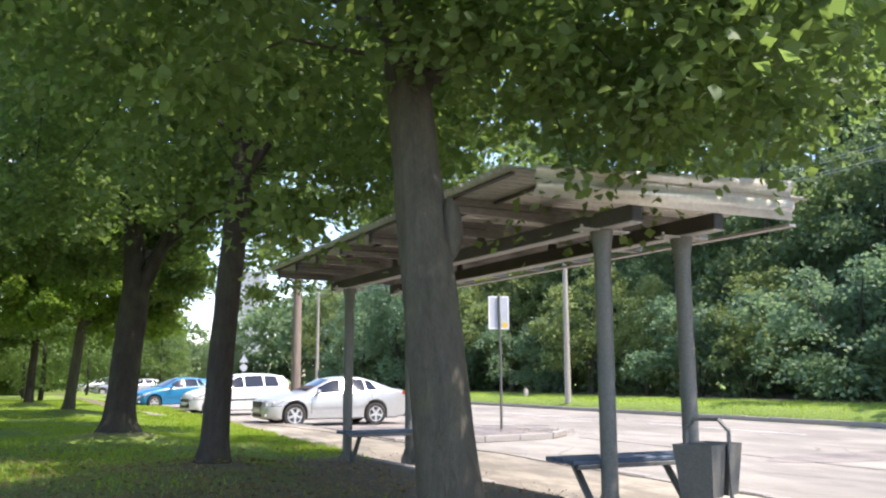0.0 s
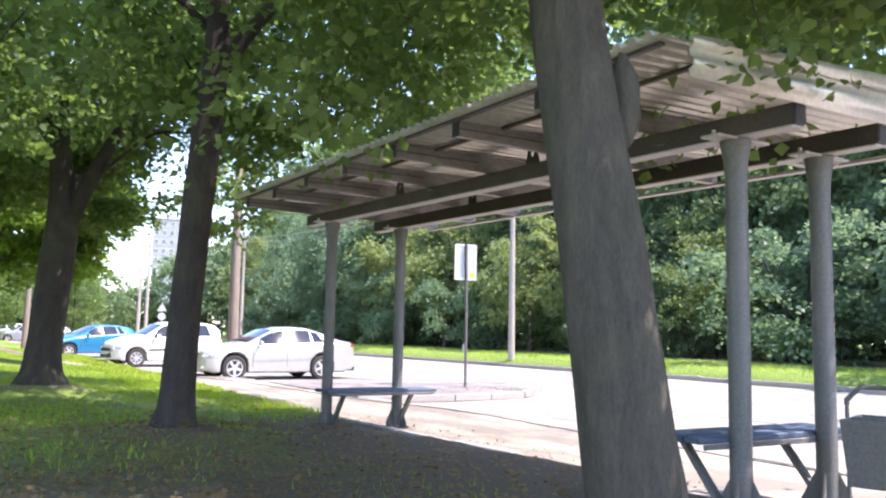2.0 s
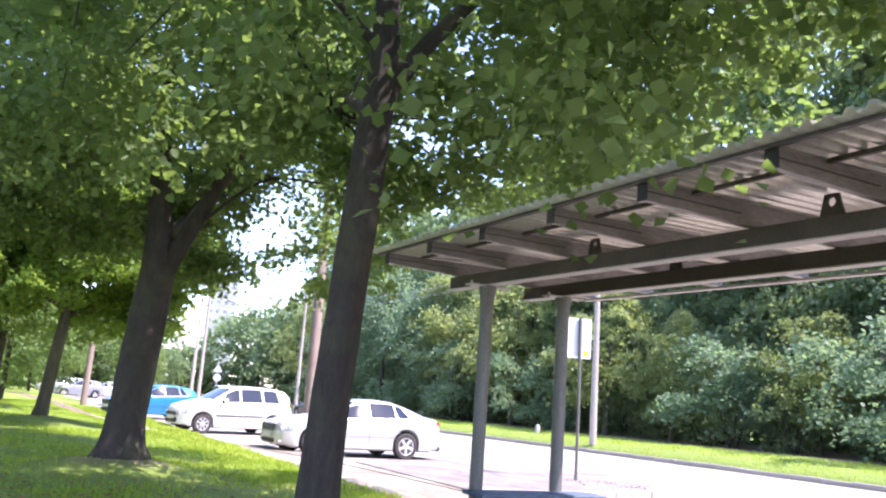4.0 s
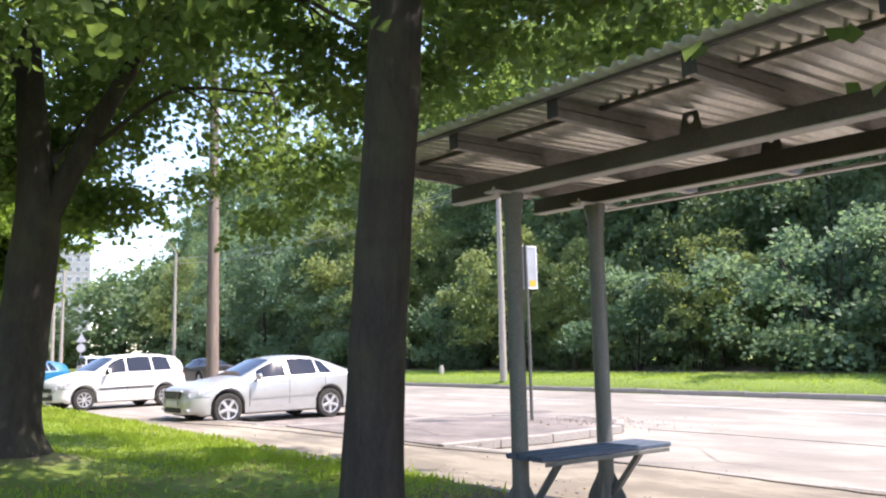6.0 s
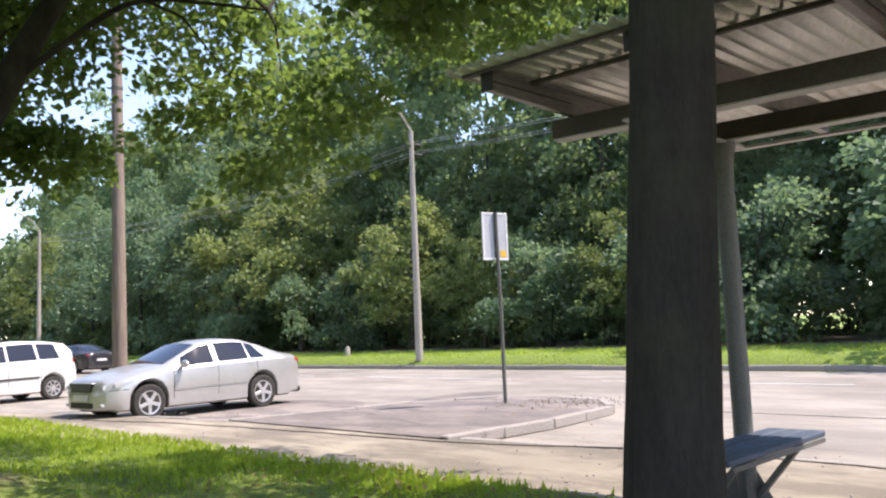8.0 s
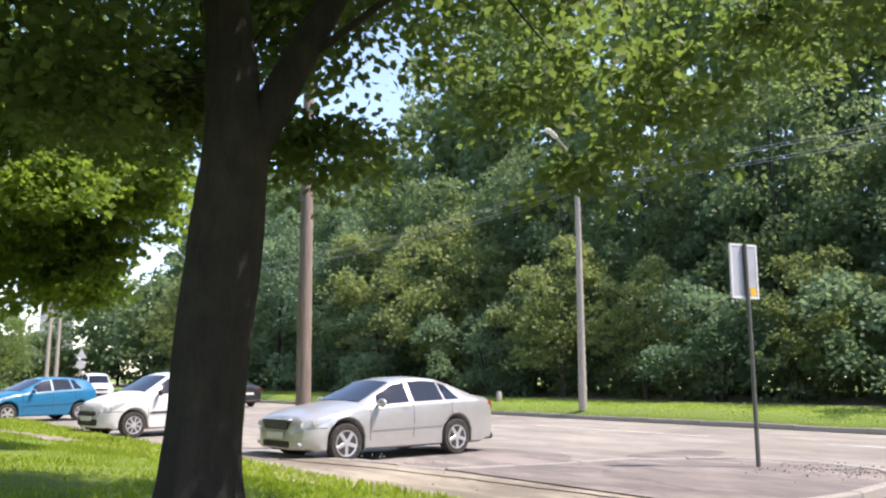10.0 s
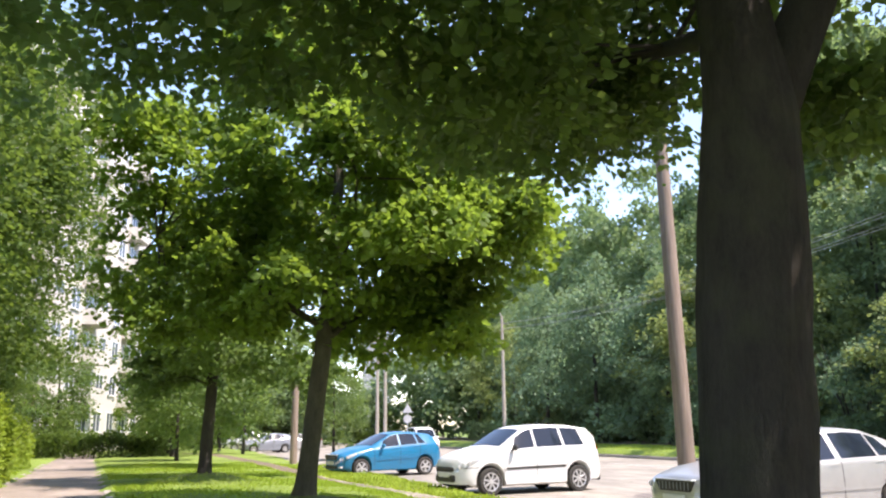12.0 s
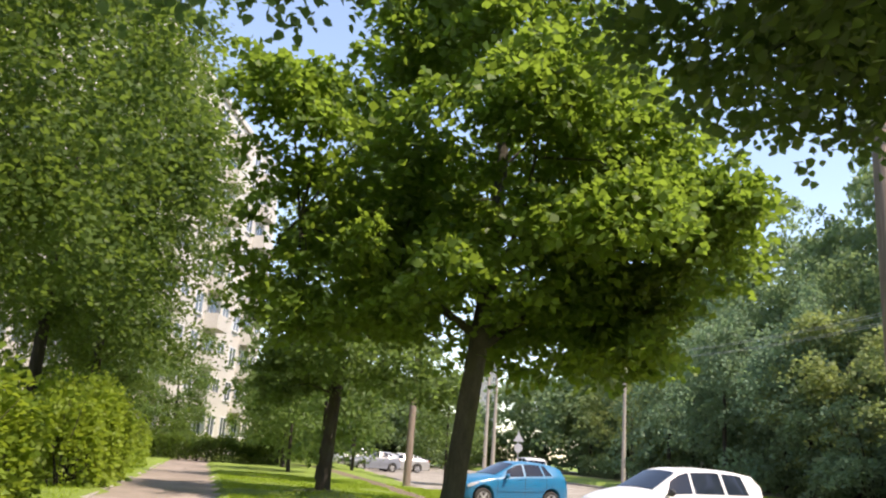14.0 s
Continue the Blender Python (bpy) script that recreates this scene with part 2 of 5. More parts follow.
# ---- building blocks ----
def mesh_of(name, verts, faces, mat, smooth=False, normals_fixed=True):
    me = bpy.data.meshes.new(name)
    verts = np.asarray(verts, dtype=np.float32)
    faces = np.asarray(faces, dtype=np.int32)
    n = faces.shape[1]
    me.vertices.add(len(verts))
    me.vertices.foreach_set("co", verts.ravel())
    me.loops.add(faces.size)
    me.loops.foreach_set("vertex_index", faces.ravel())
    me.polygons.add(len(faces))
    me.polygons.foreach_set("loop_start", np.arange(0, faces.size, n, dtype=np.int32))
    me.update(calc_edges=True)
    if smooth:
        me.polygons.foreach_set("use_smooth", np.ones(len(faces), dtype=bool))
    me.materials.append(mat)
    return me


def attach(name, me, parent=None, label=""):
    ob = new(name, me)
    if parent is not None:
        ob.parent = parent
    if label:
        ob["label"] = label
    return ob


def part(name, bm, mat, parent=None, label="", sharp=35):
    """One mesh object out of a bmesh."""
    bmesh.ops.recalc_face_normals(bm, faces=bm.faces)
    for f in bm.faces:
        f.smooth = True
    for e in bm.edges:
        e.smooth = e.calc_face_angle(0) < radians(sharp)
    me = bpy.data.meshes.new(name)
    bm.to_mesh(me)
    bm.free()
    me.materials.append(mat)
    return attach(name, me, parent, label)


def thing(name, label, category, m=None, group="", kind=""):
    ob = new(name)
    ob.empty_display_size = 0.2
    if m is not None:
        ob.matrix_world = m
    return tagged(ob, label, category, group, kind)


def slab(bm, x0, y0, z0, x1, y1, z1, bevel=0.0, m=None):
    r = bmesh.ops.create_cube(bm, size=1)
    vs = r["verts"]
    bmesh.ops.transform(bm, matrix=Matrix.Translation(((x0 + x1) / 2, (y0 + y1) / 2, (z0 + z1) / 2)) @ Matrix.Diagonal((abs(x1 - x0), abs(y1 - y0), abs(z1 - z0), 1)), verts=vs)
    if bevel:
        es = list({e for v in vs for e in v.link_edges})
        vs = bmesh.ops.bevel(bm, geom=es, offset=bevel, segments=1, affect="EDGES")["verts"]
    if m is not None:
        bmesh.ops.transform(bm, matrix=m, verts=vs)
    return bm


def box(name, dims, mat, parent=None, bevel=0.01, m=None, label=""):
    return part(name, slab(bmesh.new(), *dims, bevel, m), mat, parent, label)


def tube(bm, points, radii, sides=12, cap=True, ridge=0.0, seed=0.0):
    """A tapered limb along points."""
    rings = []
    pts = [Vector(p) for p in points]
    for i, p in enumerate(pts):
        d = (pts[min(i + 1, len(pts) - 1)] - pts[max(i - 1, 0)]).normalized()
        u = d.cross(Vector((0.31, 0.95, 0.05))).normalized()
        w = d.cross(u)
        ring = []
        for k in range(sides):
            a = 2 * math.pi * k / sides
            q = u * math.cos(a) + w * math.sin(a)
            r = radii[i]
            if ridge:
                r *= 1 + ridge * noise.noise((q.x * 2.2 + seed, q.y * 2.2, p.z * 0.8)) + ridge * 0.4 * noise.noise((q.x * 6 + seed, q.y * 6, p.z * 3)) + ridge * 0.3 * noise.noise((q.x * 13 + seed, q.y * 13, p.z * 1.6))
            ring.append(bm.verts.new(p + q * r))
        rings.append(ring)
    for a, b in zip(rings, rings[1:]):
        for k in range(sides):
            bm.faces.new((a[k], a[(k + 1) % sides], b[(k + 1) % sides], b[k]))
    if cap:
        bm.faces.new(rings[0][::-1])
        bm.faces.new(rings[-1])
    return bm


def smooth_path(points, n):
    """Evenly interpolated path through a few points (x, y, z, radius)."""
    p = np.array(points, float)
    t = np.linspace(0, len(p) - 1, n)
    out = np.stack([np.interp(t, np.arange(len(p)), p[:, k]) for k in range(4)], 1)
    for _ in range(max(1, n // (2 * len(p)))):
        out[1:-1] = (out[:-2] + 2 * out[1:-1] + out[2:]) / 4
    return [tuple(v[:3]) for v in out], [v[3] for v in out]


def smoothstep(a, b, x):
    t = np.clip((x - a) / (b - a), 0, 1)
    return t * t * (3 - 2 * t)


def leaves(name, pos, out, size, mat, rng, detailed=True, flat=0.6):
    """Many single leaves: pos and out (the way each one points) are N x 3."""
    n = len(pos)
    up = np.array([0, 0, 1.0]) * flat + rng.normal(0, 0.6, (n, 3))
    d = out + rng.normal(0, 0.55, (n, 3)) + np.array([0, 0, -0.25])
    d /= np.linalg.norm(d, axis=1, keepdims=True) + 1e-9
    side = np.cross(d, up)
    side /= np.linalg.norm(side, axis=1, keepdims=True) + 1e-9
    nor = np.cross(side, d)
    s = (size * rng.uniform(0.65, 1.25, n))[:, None]
    if detailed:
        shape = ((0, 0, 0), (-0.44, 0.22, 0.10), (-0.36, 0.66, 0.07), (0, 1.05, -0.06), (0.36, 0.66, 0.07), (0.44, 0.22, 0.10))
        quads = ((0, 3, 2, 1), (0, 5, 4, 3))
    else:
        shape = ((0, 0, 0), (-0.5, 0.5, 0.12), (0, 1.05, -0.08), (0.5, 0.5, 0.12))
        quads = ((0, 3, 2, 1),)
    v = np.stack([pos + s * (a * side + b * d + c * nor) for a, b, c in shape], 1)
    k = len(shape)
    f = (np.arange(n) * k)[:, None, None] + np.array(quads)[None]
    return mesh_of(name, v.reshape(-1, 3), f.reshape(-1, 4), mat)


def spray_points(rng, centers, radii, count, axis=None, droop=0.5, flat=0.35):
    """Leaf places in flattened, drooping sprays round centers; and the way out of each spray."""
    per = rng.multinomial(count, radii ** 2 / (radii ** 2).sum())
    c = np.repeat(centers, per, axis=0)
    r = np.repeat(radii, per)
    g = rng.normal(0, 0.5, (count, 3))
    g /= np.maximum(1, np.linalg.norm(g, axis=1, keepdims=True) / 1.25)
    p = c + g * r[:, None] * np.array([1, 1, flat])
    p[:, 2] -= droop * r * (g[:, 0] ** 2 + g[:, 1] ** 2)
    mid = centers.mean(0) if axis is None else axis
    o = p - mid
    o[:, 2] *= 0.3
    o /= np.linalg.norm(o, axis=1, keepdims=True) + 1e-9
    return p, o * 0.5 + g * np.array([1, 1, 0.2])


def crown_centers(rng, count, c, r, hollow=0.45, low=-1.0):
    """Spray centres in an uneven ellipsoid at c with half axes r."""
    u = rng.normal(0, 1, (count * 3, 3))
    u /= np.linalg.norm(u, axis=1, keepdims=True)
    u = u[u[:, 2] > low][:count]
    lump = np.array([0.78 + 0.42 * noise.noise((a * 1.7 + c[0], b * 1.7 + c[1], d * 1.7)) for a, b, d in u])
    k = (hollow + (1 - hollow) * rng.uniform(0, 1, len(u)) ** 0.6) * lump
    return np.array(c) + u * np.array(r) * k[:, None] * 1.15


# ---- ground, road, pavements ----
LAWN_EDGE = ((-300, 4.55), (2, 4.55), (9, 4.5), (13, 4.2), (15, 4.0), (18.5, 3.9), (20.5, 3.6), (22, 3.3), (25, 3.15), (29, 2.7), (34, 2.35), (40, 2.3), (46, 3.1), (60, 3.6), (400, 3.6))
KERB_LINE = ((-300, 7.1), (12, 6.95), (16.35, 6.45), (21.2, 6.35), (24.5, 5.8), (27, 5.2), (29, 4.65), (32, 4.25), (34.5, 4.1), (40, 3.55), (46, 3.6), (60, 4.1), (400, 4.1))
TREES = {"a": (2.04, 4.5), "b": (1.67, 10.72), "c": (0.98, 17.28), "d": (0.17, 27.25), "e": (-1.13, 36.0)}


def along(table, y):
    t = np.array(table)
    return np.interp(y, t[:, 0], t[:, 1])


WALK_RIGHT = ((-300, -2.5), (20, -2.5), (28.6, -2.75), (40, -3.9), (58, -5.7), (75, -7.0), (400, -7.0))
WALK_LEFT = ((-300, -4.85), (20, -4.85), (27.6, -5.08), (33.3, -5.58), (41, -6.2), (60, -7.9), (75, -9.2), (400, -9.2))
TRAIL = ((30, 3.2), (34, 2.6), (37.7, 2.0), (47.8, 1.5), (64, 0.0), (70, -2.0), (71, -6))


def lawn_height(x, y):
    """Height of the grass on both sides of the road."""
    h = 0.07 + 0.16 * smoothstep(13, 24, y) * smoothstep(3.5, 0.5, x)
    for tx, ty in TREES.values():
        h = h + 0.2 * np.exp(-(((x - tx) ** 2 + (y - ty) ** 2) / 1.1))
    h = h + 0.10 * smoothstep(9.5, 6.0, y) * smoothstep(1.8, 3.3, x)
    far = -0.02 + 0.36 * smoothstep(20.6, 21.7, x) + 0.1 * smoothstep(21.7, 25, x)
    return np.where(x > 13, far, h)


def spaced(lo, hi, fine_lo, fine_hi, step, growth=1.35):
    v = list(np.arange(fine_lo, fine_hi + 1e-6, step))
    s = step
    while v[0] > lo:
        s *= growth
        v.insert(0, max(lo, v[0] - s))
    s = step
    while v[-1] < hi:
        s *= growth
        v.append(min(hi, v[-1] + s))
    return np.array(v)


def build_ground():
    xs = spaced(-1500, 1500, -9, 26, 0.22)
    ys = spaced(-900, 2500, -4, 62, 0.3)
    X, Y = np.meshgrid(xs, ys)
    flat = np.stack([X.ravel(), Y.ravel()], 1)
    wob = np.array([noise.noise((x * 0.9, y * 0.9, 3.3)) * 0.14 + noise.noise((x * 3.1, y * 3.1, 1.3)) * 0.05 if abs(x) < 40 and -10 < y < 80 else 0 for x, y in flat]).reshape(X.shape)
    Z = lawn_height(X, Y) + 0.25 * wob
    edge = along(LAWN_EDGE, Y) + wob * 1.6
    road = (X > edge) & (X < 20.75)
    Z = np.where(road, -0.5, Z)
    wr, wl = along(WALK_RIGHT, Y), along(WALK_LEFT, Y)
    walkway = (X < wr + 0.02) & (X > wl - 0.02)
    Z = np.where(walkway & ~road, Z - 0.12, Z)
    bare = 0.9 * smoothstep(1.9, 3.3, X + wob * 4) * (1 - smoothstep(12.0, 14.5, Y + wob * 3))
    for key, amount in (("a", 0.75), ("b", 0.85), ("c", 0.7), ("d", 0.55), ("e", 0.5)):
        tx, ty = TREES[key]
        bare = np.maximum(bare, amount * np.exp(-(((X - tx) ** 2 + (Y - ty) ** 2) / 1.5)))
    bare = np.maximum(bare, 0.76 * (1 - smoothstep(7.5, 14, Y)) * smoothstep(-9, -4, X))
    tr = np.abs(X - np.interp(Y, [p[0] for p in TRAIL], [p[1] for p in TRAIL]))
    bare = np.maximum(bare, np.where((Y > 30) & (Y < 72), 1.0 * (1 - smoothstep(0.3, 0.75, tr + wob)), 0))
    bare = np.maximum(bare, 0.95 * smoothstep(24.2, 25.6, X + wob * 2))
    bare = np.where(X > 45, 0.2, bare)
    nx, ny = len(xs), len(ys)
    i = np.arange(nx * ny).reshape(ny, nx)
    F = np.stack([i[:-1, :-1], i[:-1, 1:], i[1:, 1:], i[1:, :-1]], -1).reshape(-1, 4)
    me = mesh_of("ground", np.stack([X, Y, Z], -1).reshape(-1, 3), F, GROUND, True)
    me.attributes.new("bare", "FLOAT", "POINT").data.foreach_set("value", bare.ravel().astype(np.float32))
    tagged(attach("ground", me), "grass lawn with bare trodden earth under the trees", "lawn", kind="structure")


def strip(name, ys, left, right, z, mat, thick=0.25, lift=0.0):
    """A paved band between two edges, with sides going down."""
    bm = bmesh.new()
    rows = []
    for y in ys:
        l, r = left(y), right(y)
        n = 7
        top = [bm.verts.new((l + (r - l) * k / (n - 1), y, z + 0.004 * noise.noise((l + (r - l) * k / (n - 1), y * 0.6, 7)))) for k in range(n)]
        rows.append([bm.verts.new((l, y, z - thick))] + top + [bm.verts.new((r, y, z - thick))])
    for a, b in zip(rows, rows[1:]):
        for k in range(len(a) - 1):
            bm.faces.new((a[k], a[k + 1], b[k + 1], b[k]))
    return part(name, bm, mat, None)


build_ground()
road = strip("road", np.concatenate([np.arange(-260, -20, 20), np.arange(-20, 80, 1.0), np.arange(80, 420, 10)]), lambda y: 3.3, lambda y: 20.72, -0.1, ROAD, 0.3)
tagged(road, "sun-bleached grey asphalt road with worn patches", "road", kind="structure")
pavement = strip("pavement", np.concatenate([np.arange(-260, -20, 20), np.arange(-20, 80, 0.5), np.arange(80, 420, 10)]),
                 lambda y: float(along(LAWN_EDGE, y)) - 0.75, lambda y: float(along(KERB_LINE, y)) - 0.1, 0.012, PAVE, 0.12)
tagged(pavement, "cracked dusty asphalt footway beside the lawn", "pavement", kind="structure")
walkway = strip("walkway", np.concatenate([np.arange(-40, 10, 5), np.arange(10, 75, 0.6)]), lambda y: float(along(WALK_LEFT, y)), lambda y: float(along(WALK_RIGHT, y)), 0.16, WALKWAY, 0.2)
tagged(walkway, "narrow reddish-grey asphalt walkway along the hedge", "walkway", kind="structure")

# traffic island joined to the footway
ISLAND = ((6.3, 16.4), (8.4, 16.36), (10.3, 16.62), (11.1, 17.3), (11.45, 18.4), (11.0, 19.6), (9.6, 20.5), (6.25, 21.25))
bm = bmesh.new()
ring = [bm.verts.new((x, y, 0.03)) for x, y in ISLAND]
low = [bm.verts.new((x, y, -0.2)) for x, y in ISLAND]
bm.faces.new(ring)
for k in range(len(ring)):
    j = (k + 1) % len(ring)
    bm.faces.new((ring[k], low[k], low[j], ring[j]))
island = tagged(part("island", bm, PATCH), "worn asphalt island with broken edges around the stop sign", "traffic island", kind="structure")

# kerb stones
kerb_mesh = part("kerb_stone", slab(bmesh.new(), -0.5, -0.075, -0.14, 0.492, 0.075, 0.0, 0.012), KERB)
kerb_mesh.parent = island
kerb_first = [True]


def kerb_run(points, top, parent, proud=0.0, sink=0.0):
    for (x0, y0), (x1, y1) in zip(points, points[1:]):
        d = math.hypot(x1 - x0, y1 - y0)
        n = max(1, round(d))
        for k in range(n):
            f = (k + 0.5) / n
            m = Matrix.Translation((x0 + (x1 - x0) * f, y0 + (y1 - y0) * f, top + random.uniform(-0.012, 0.012))) @ Euler((random.uniform(-.02, .02), random.uniform(-.01, .01), math.atan2(y1 - y0, x1 - x0) + random.uniform(-.012, .012))).to_matrix().to_4x4() @ Matrix.Diagonal((d / n, 1, 1, 1))
            if kerb_first[0]:
                kerb_first[0] = False
                kerb_mesh.matrix_world = m
                continue
            ob = new("kerb_stone", kerb_mesh.data)
            ob.parent, ob.matrix_world = parent, m


def open_joint(points, z, parent, seed):
    """A dark uneven joint between two surfaces."""
    rng = np.random.default_rng(seed)
    bm = bmesh.new()
    last = None
    for (x0, y0), (x1, y1) in zip(points, points[1:]):
        n = max(2, int(math.hypot(x1 - x0, y1 - y0) / 0.22))
        for k in range(n):
            f = k / n
            x, y = x0 + (x1 - x0) * f + rng.normal(0, 0.012), y0 + (y1 - y0) * f
            w = 0.016 + 0.022 * abs(noise.noise((x, y * 1.3, seed)))
            row = [bm.verts.new(p) for p in ((x - w, y, z - 0.03), (x - w * 0.8, y, z), (x + w * 0.8, y, z), (x + w, y, z - 0.03))]
            if last:
                for j in range(3):
                    bm.faces.new((last[j], row[j], row[j + 1], last[j + 1]))
            last = row
    part("joint", bm, JOINT, parent, "dark open joint")


open_joint(((6.95, -6), (6.86, 4), (6.72, 10.6), (6.79, 12.7), (6.72, 14.1), (6.24, 15.6), (6.13, 16.3), (5.97, 18.3), (5.83, 20.1), (5.56, 22.2), (5.0, 24.4)), 0.022, pavement, 3)
open_joint(((11.4, -8), (11.3, 4), (11.22, 15.6), (11.06, 16.9)), -0.094, road, 4)
kerb_run(ISLAND, 0.045, island)
kerb_run([(x, y) for y, x in ((-8, 7.1), (4, 7.03), (12, 6.95), (16.3, 6.5))], 0.015, pavement)
kerb_run([(x, y) for y, x in KERB_LINE if 21 < y <= 60], 0.02, pavement)
kerb_run([(4.66, -6), (4.66, 6.5)], 0.12, pavement)
kerb_run([(4.66, 6.5), (4.62, 9), (4.32, 13.2)], 0.06, pavement)
kerb_run([(20.72, y) for y in range(-10, 92, 3)], 0.05, road)
kerb_run([(float(along(WALK_RIGHT, y)) + 0.07, y) for y in range(12, 60, 4)], 0.175, walkway)
kerb_run([(float(along(WALK_LEFT, y)) - 0.07, y) for y in range(12, 60, 4)], 0.19, walkway)

# lane line and darker repair patches
bm = bmesh.new()
for y in range(-30, 90, 9):
    slab(bm, 16.55, y, -0.099, 16.67, y + 6.0, -0.0925)
part("lane_line", bm, LINE, road, "worn white lane line")
for k, (x, y, w, h) in enumerate(((13.0, 10.5, 4.6, 1.4), (8.2, 23.6, 4.6, 4.2), (12.0, 21.5, 2.6, 1.2), (9.5, 30.5, 3.0, 2.2))):
    bm = bmesh.new()
    n = 22
    vs = [bm.verts.new((x + w * 0.5 * math.cos(2 * math.pi * q / n) * (1 + 0.3 * noise.noise((q, k, 2.0))), y + h * 0.5 * math.sin(2 * math.pi * q / n) * (1 + 0.3 * noise.noise((q, k, 5.0))), -0.0945)) for q in range(n)]
    bm.faces.new(vs)
    part("asphalt_patch", bm, PATCH, road, "darker patch of repaired asphalt")


# ---- shelter ----
def build_shelter():
    s = thing("bus_shelter", "open steel bus shelter with a corrugated roof on four posts", "bus shelter", pose(4.3, 8.8, 0))
    rise = 0.021
    w = Matrix(((1, 0, 0, -4.3), (0, 1, 0, -8.8), (0, rise, 1, -8.8 * rise), (0, 0, 0, 1)))
    upright = Matrix.Translation((-4.3, -8.8, 0))

    def add(name, bm, mat, label="", sharp=35, by=w):
        bmesh.ops.transform(bm, matrix=by, verts=bm.verts)
        return part(name, bm, mat, s, label, sharp)

    for x, drift in ((3.78, 0.14), (4.77, 0.0)):
        line = w @ Matrix(((1, -drift / 6.21, 0, 11.87 * drift / 6.21), (0, 1, 0, 0), (0, 0, 1, 0), (0, 0, 0, 1)))
        x_far = x
        for y in (5.66, 11.87):
            x = x_far + drift * (11.87 - y) / 6.21
            q = rise * (y - 8.8)
            lift = 0.15 if y < 8 else 0.05
            post = add("post", tube(bmesh.new(), [(x, y, -0.05), (x, y, 0.3), (x, y, 2.3 + q), (x, y, 2.42 + q), (x, y, 2.56 + q)], [0.072, 0.069, 0.069, 0.076, 0.10], 20), STEEL, "grey-painted round steel post", by=upright)
            bm = bmesh.new()
            slab(bm, x - 0.24, y - 0.07, 2.55, x + 0.24, y + 0.07, 2.566)
            for e in (-0.2, 0.2):
                tube(bm, [(x + e, y, 2.53), (x + e, y, 2.6)], [0.014, 0.014], 6)
            bmesh.ops.transform(bm, matrix=w, verts=bm.verts)
            part("cap_plate", bm, FLANGE, post)
            bm = bmesh.new()
            for a in range(4):
                slab(bm, 0.07, -0.006, -0.04, 0.17, 0.006, 0.02, 0, Matrix.Translation((x, y, lift)) @ Matrix.Rotation(a * math.pi / 2 + 0.4, 4, "Z"))
                bmv = [bm.verts.new((Matrix.Translation((x, y, lift)) @ Matrix.Rotation(a * math.pi / 2 + 0.4, 4, "Z")) @ Vector(p)) for p in ((0.07, -0.006, 0.02), (0.17, -0.006, 0.02), (0.07, -0.006, 0.22), (0.07, 0.006, 0.02), (0.17, 0.006, 0.02), (0.07, 0.006, 0.22))]
                bm.faces.new(bmv[:3])
                bm.faces.new(bmv[5:2:-1])
                bm.faces.new((bmv[1], bmv[4], bmv[5], bmv[2]))
            bmesh.ops.transform(bm, matrix=upright, verts=bm.verts)
            part("base_gusset", bm, STEEL, post)
        x = x_far
        beam = add("beam", slab(bmesh.new(), x - 0.05, 5.2, 2.575, x + 0.05, 12.62, 2.71, 0.006), BEAM, "dark brown steel roof beam", by=line)
        bm = slab(bmesh.new(), x - 0.06, 5.21, 2.564, x + 0.06, 12.61, 2.574)
        bmesh.ops.transform(bm, matrix=line, verts=bm.verts)
        part("flange", bm, FLANGE, beam)
        bm = bmesh.new()
        for e in (-0.051, 0.051):
            slab(bm, x + e - 0.002, 5.195, 2.585, x + e + 0.002, 5.199, 2.70)
        slab(bm, x - 0.04, 5.194, 2.59, x + 0.04, 5.198, 2.695)
        bmesh.ops.transform(bm, matrix=line, verts=bm.verts)
        part("beam_end", bm, PLASTIC, beam)
        for y in (7.75, 10.1):
            bm = bmesh.new()
            rim = ((0.09, 0), (0.066, 0.09), (0.052, 0.15), (0, 0.152), (-0.052, 0.15), (-0.066, 0.09), (-0.09, 0), (0, 0))
            hole = [(0.031 * math.cos(v), 0.098 + 0.031 * math.sin(v)) for v in (-0.8, 0.0, 0.8, 1.57, 2.34, 3.14, 3.94, 4.71)]
            a, b, c, d = ([bm.verts.new((x + e, y + p, 2.71 + q)) for p, q in ps] for ps, e in ((rim, -0.009), (rim, 0.009), (hole, -0.009), (hole, 0.009)))
            for k in range(8):
                j = (k + 1) % 8
                for q in ((a[k], a[j], c[j], c[k]), (b[j], b[k], d[k], d[j]), (a[k], b[k], b[j], a[j]), (c[j], d[j], d[k], c[k])):
                    bm.faces.new(q)
            bmesh.ops.transform(bm, matrix=line, verts=bm.verts)
            part("lug", bm, BEAM, beam)
    # cross ribs, deeper at the beams
    for k in range(7):
        y = 12.45 - 1.025 * k
        bm = bmesh.new()
        xs = (2.84, 3.3, 3.84, 4.78, 5.3, 5.66)
        lo = [2.735, 2.725, 2.712, 2.712, 2.70, 2.69]
        hi = [2.853, 2.858, 2.866, 2.88, 2.887, 2.892]
        f = [(bm.verts.new((x, y - 0.02, a)), bm.verts.new((x, y - 0.02, b)), bm.verts.new((x, y + 0.03, b)), bm.verts.new((x, y + 0.03, a))) for x, a, b in zip(xs, lo, hi)]
        for p, q in zip(f, f[1:]):
            for j in range(4):
                bm.faces.new((p[j], q[j], q[(j + 1) % 4], p[(j + 1) % 4]))
        bm.faces.new(f[0]), bm.faces.new(f[-1][::-1])
        rib = add("rib", bm, RIB, "grey folded steel roof rib")
        bm = bmesh.new()
        slab(bm, 2.85, y - 0.026, 2.79, 3.7, y - 0.0205, 2.798)
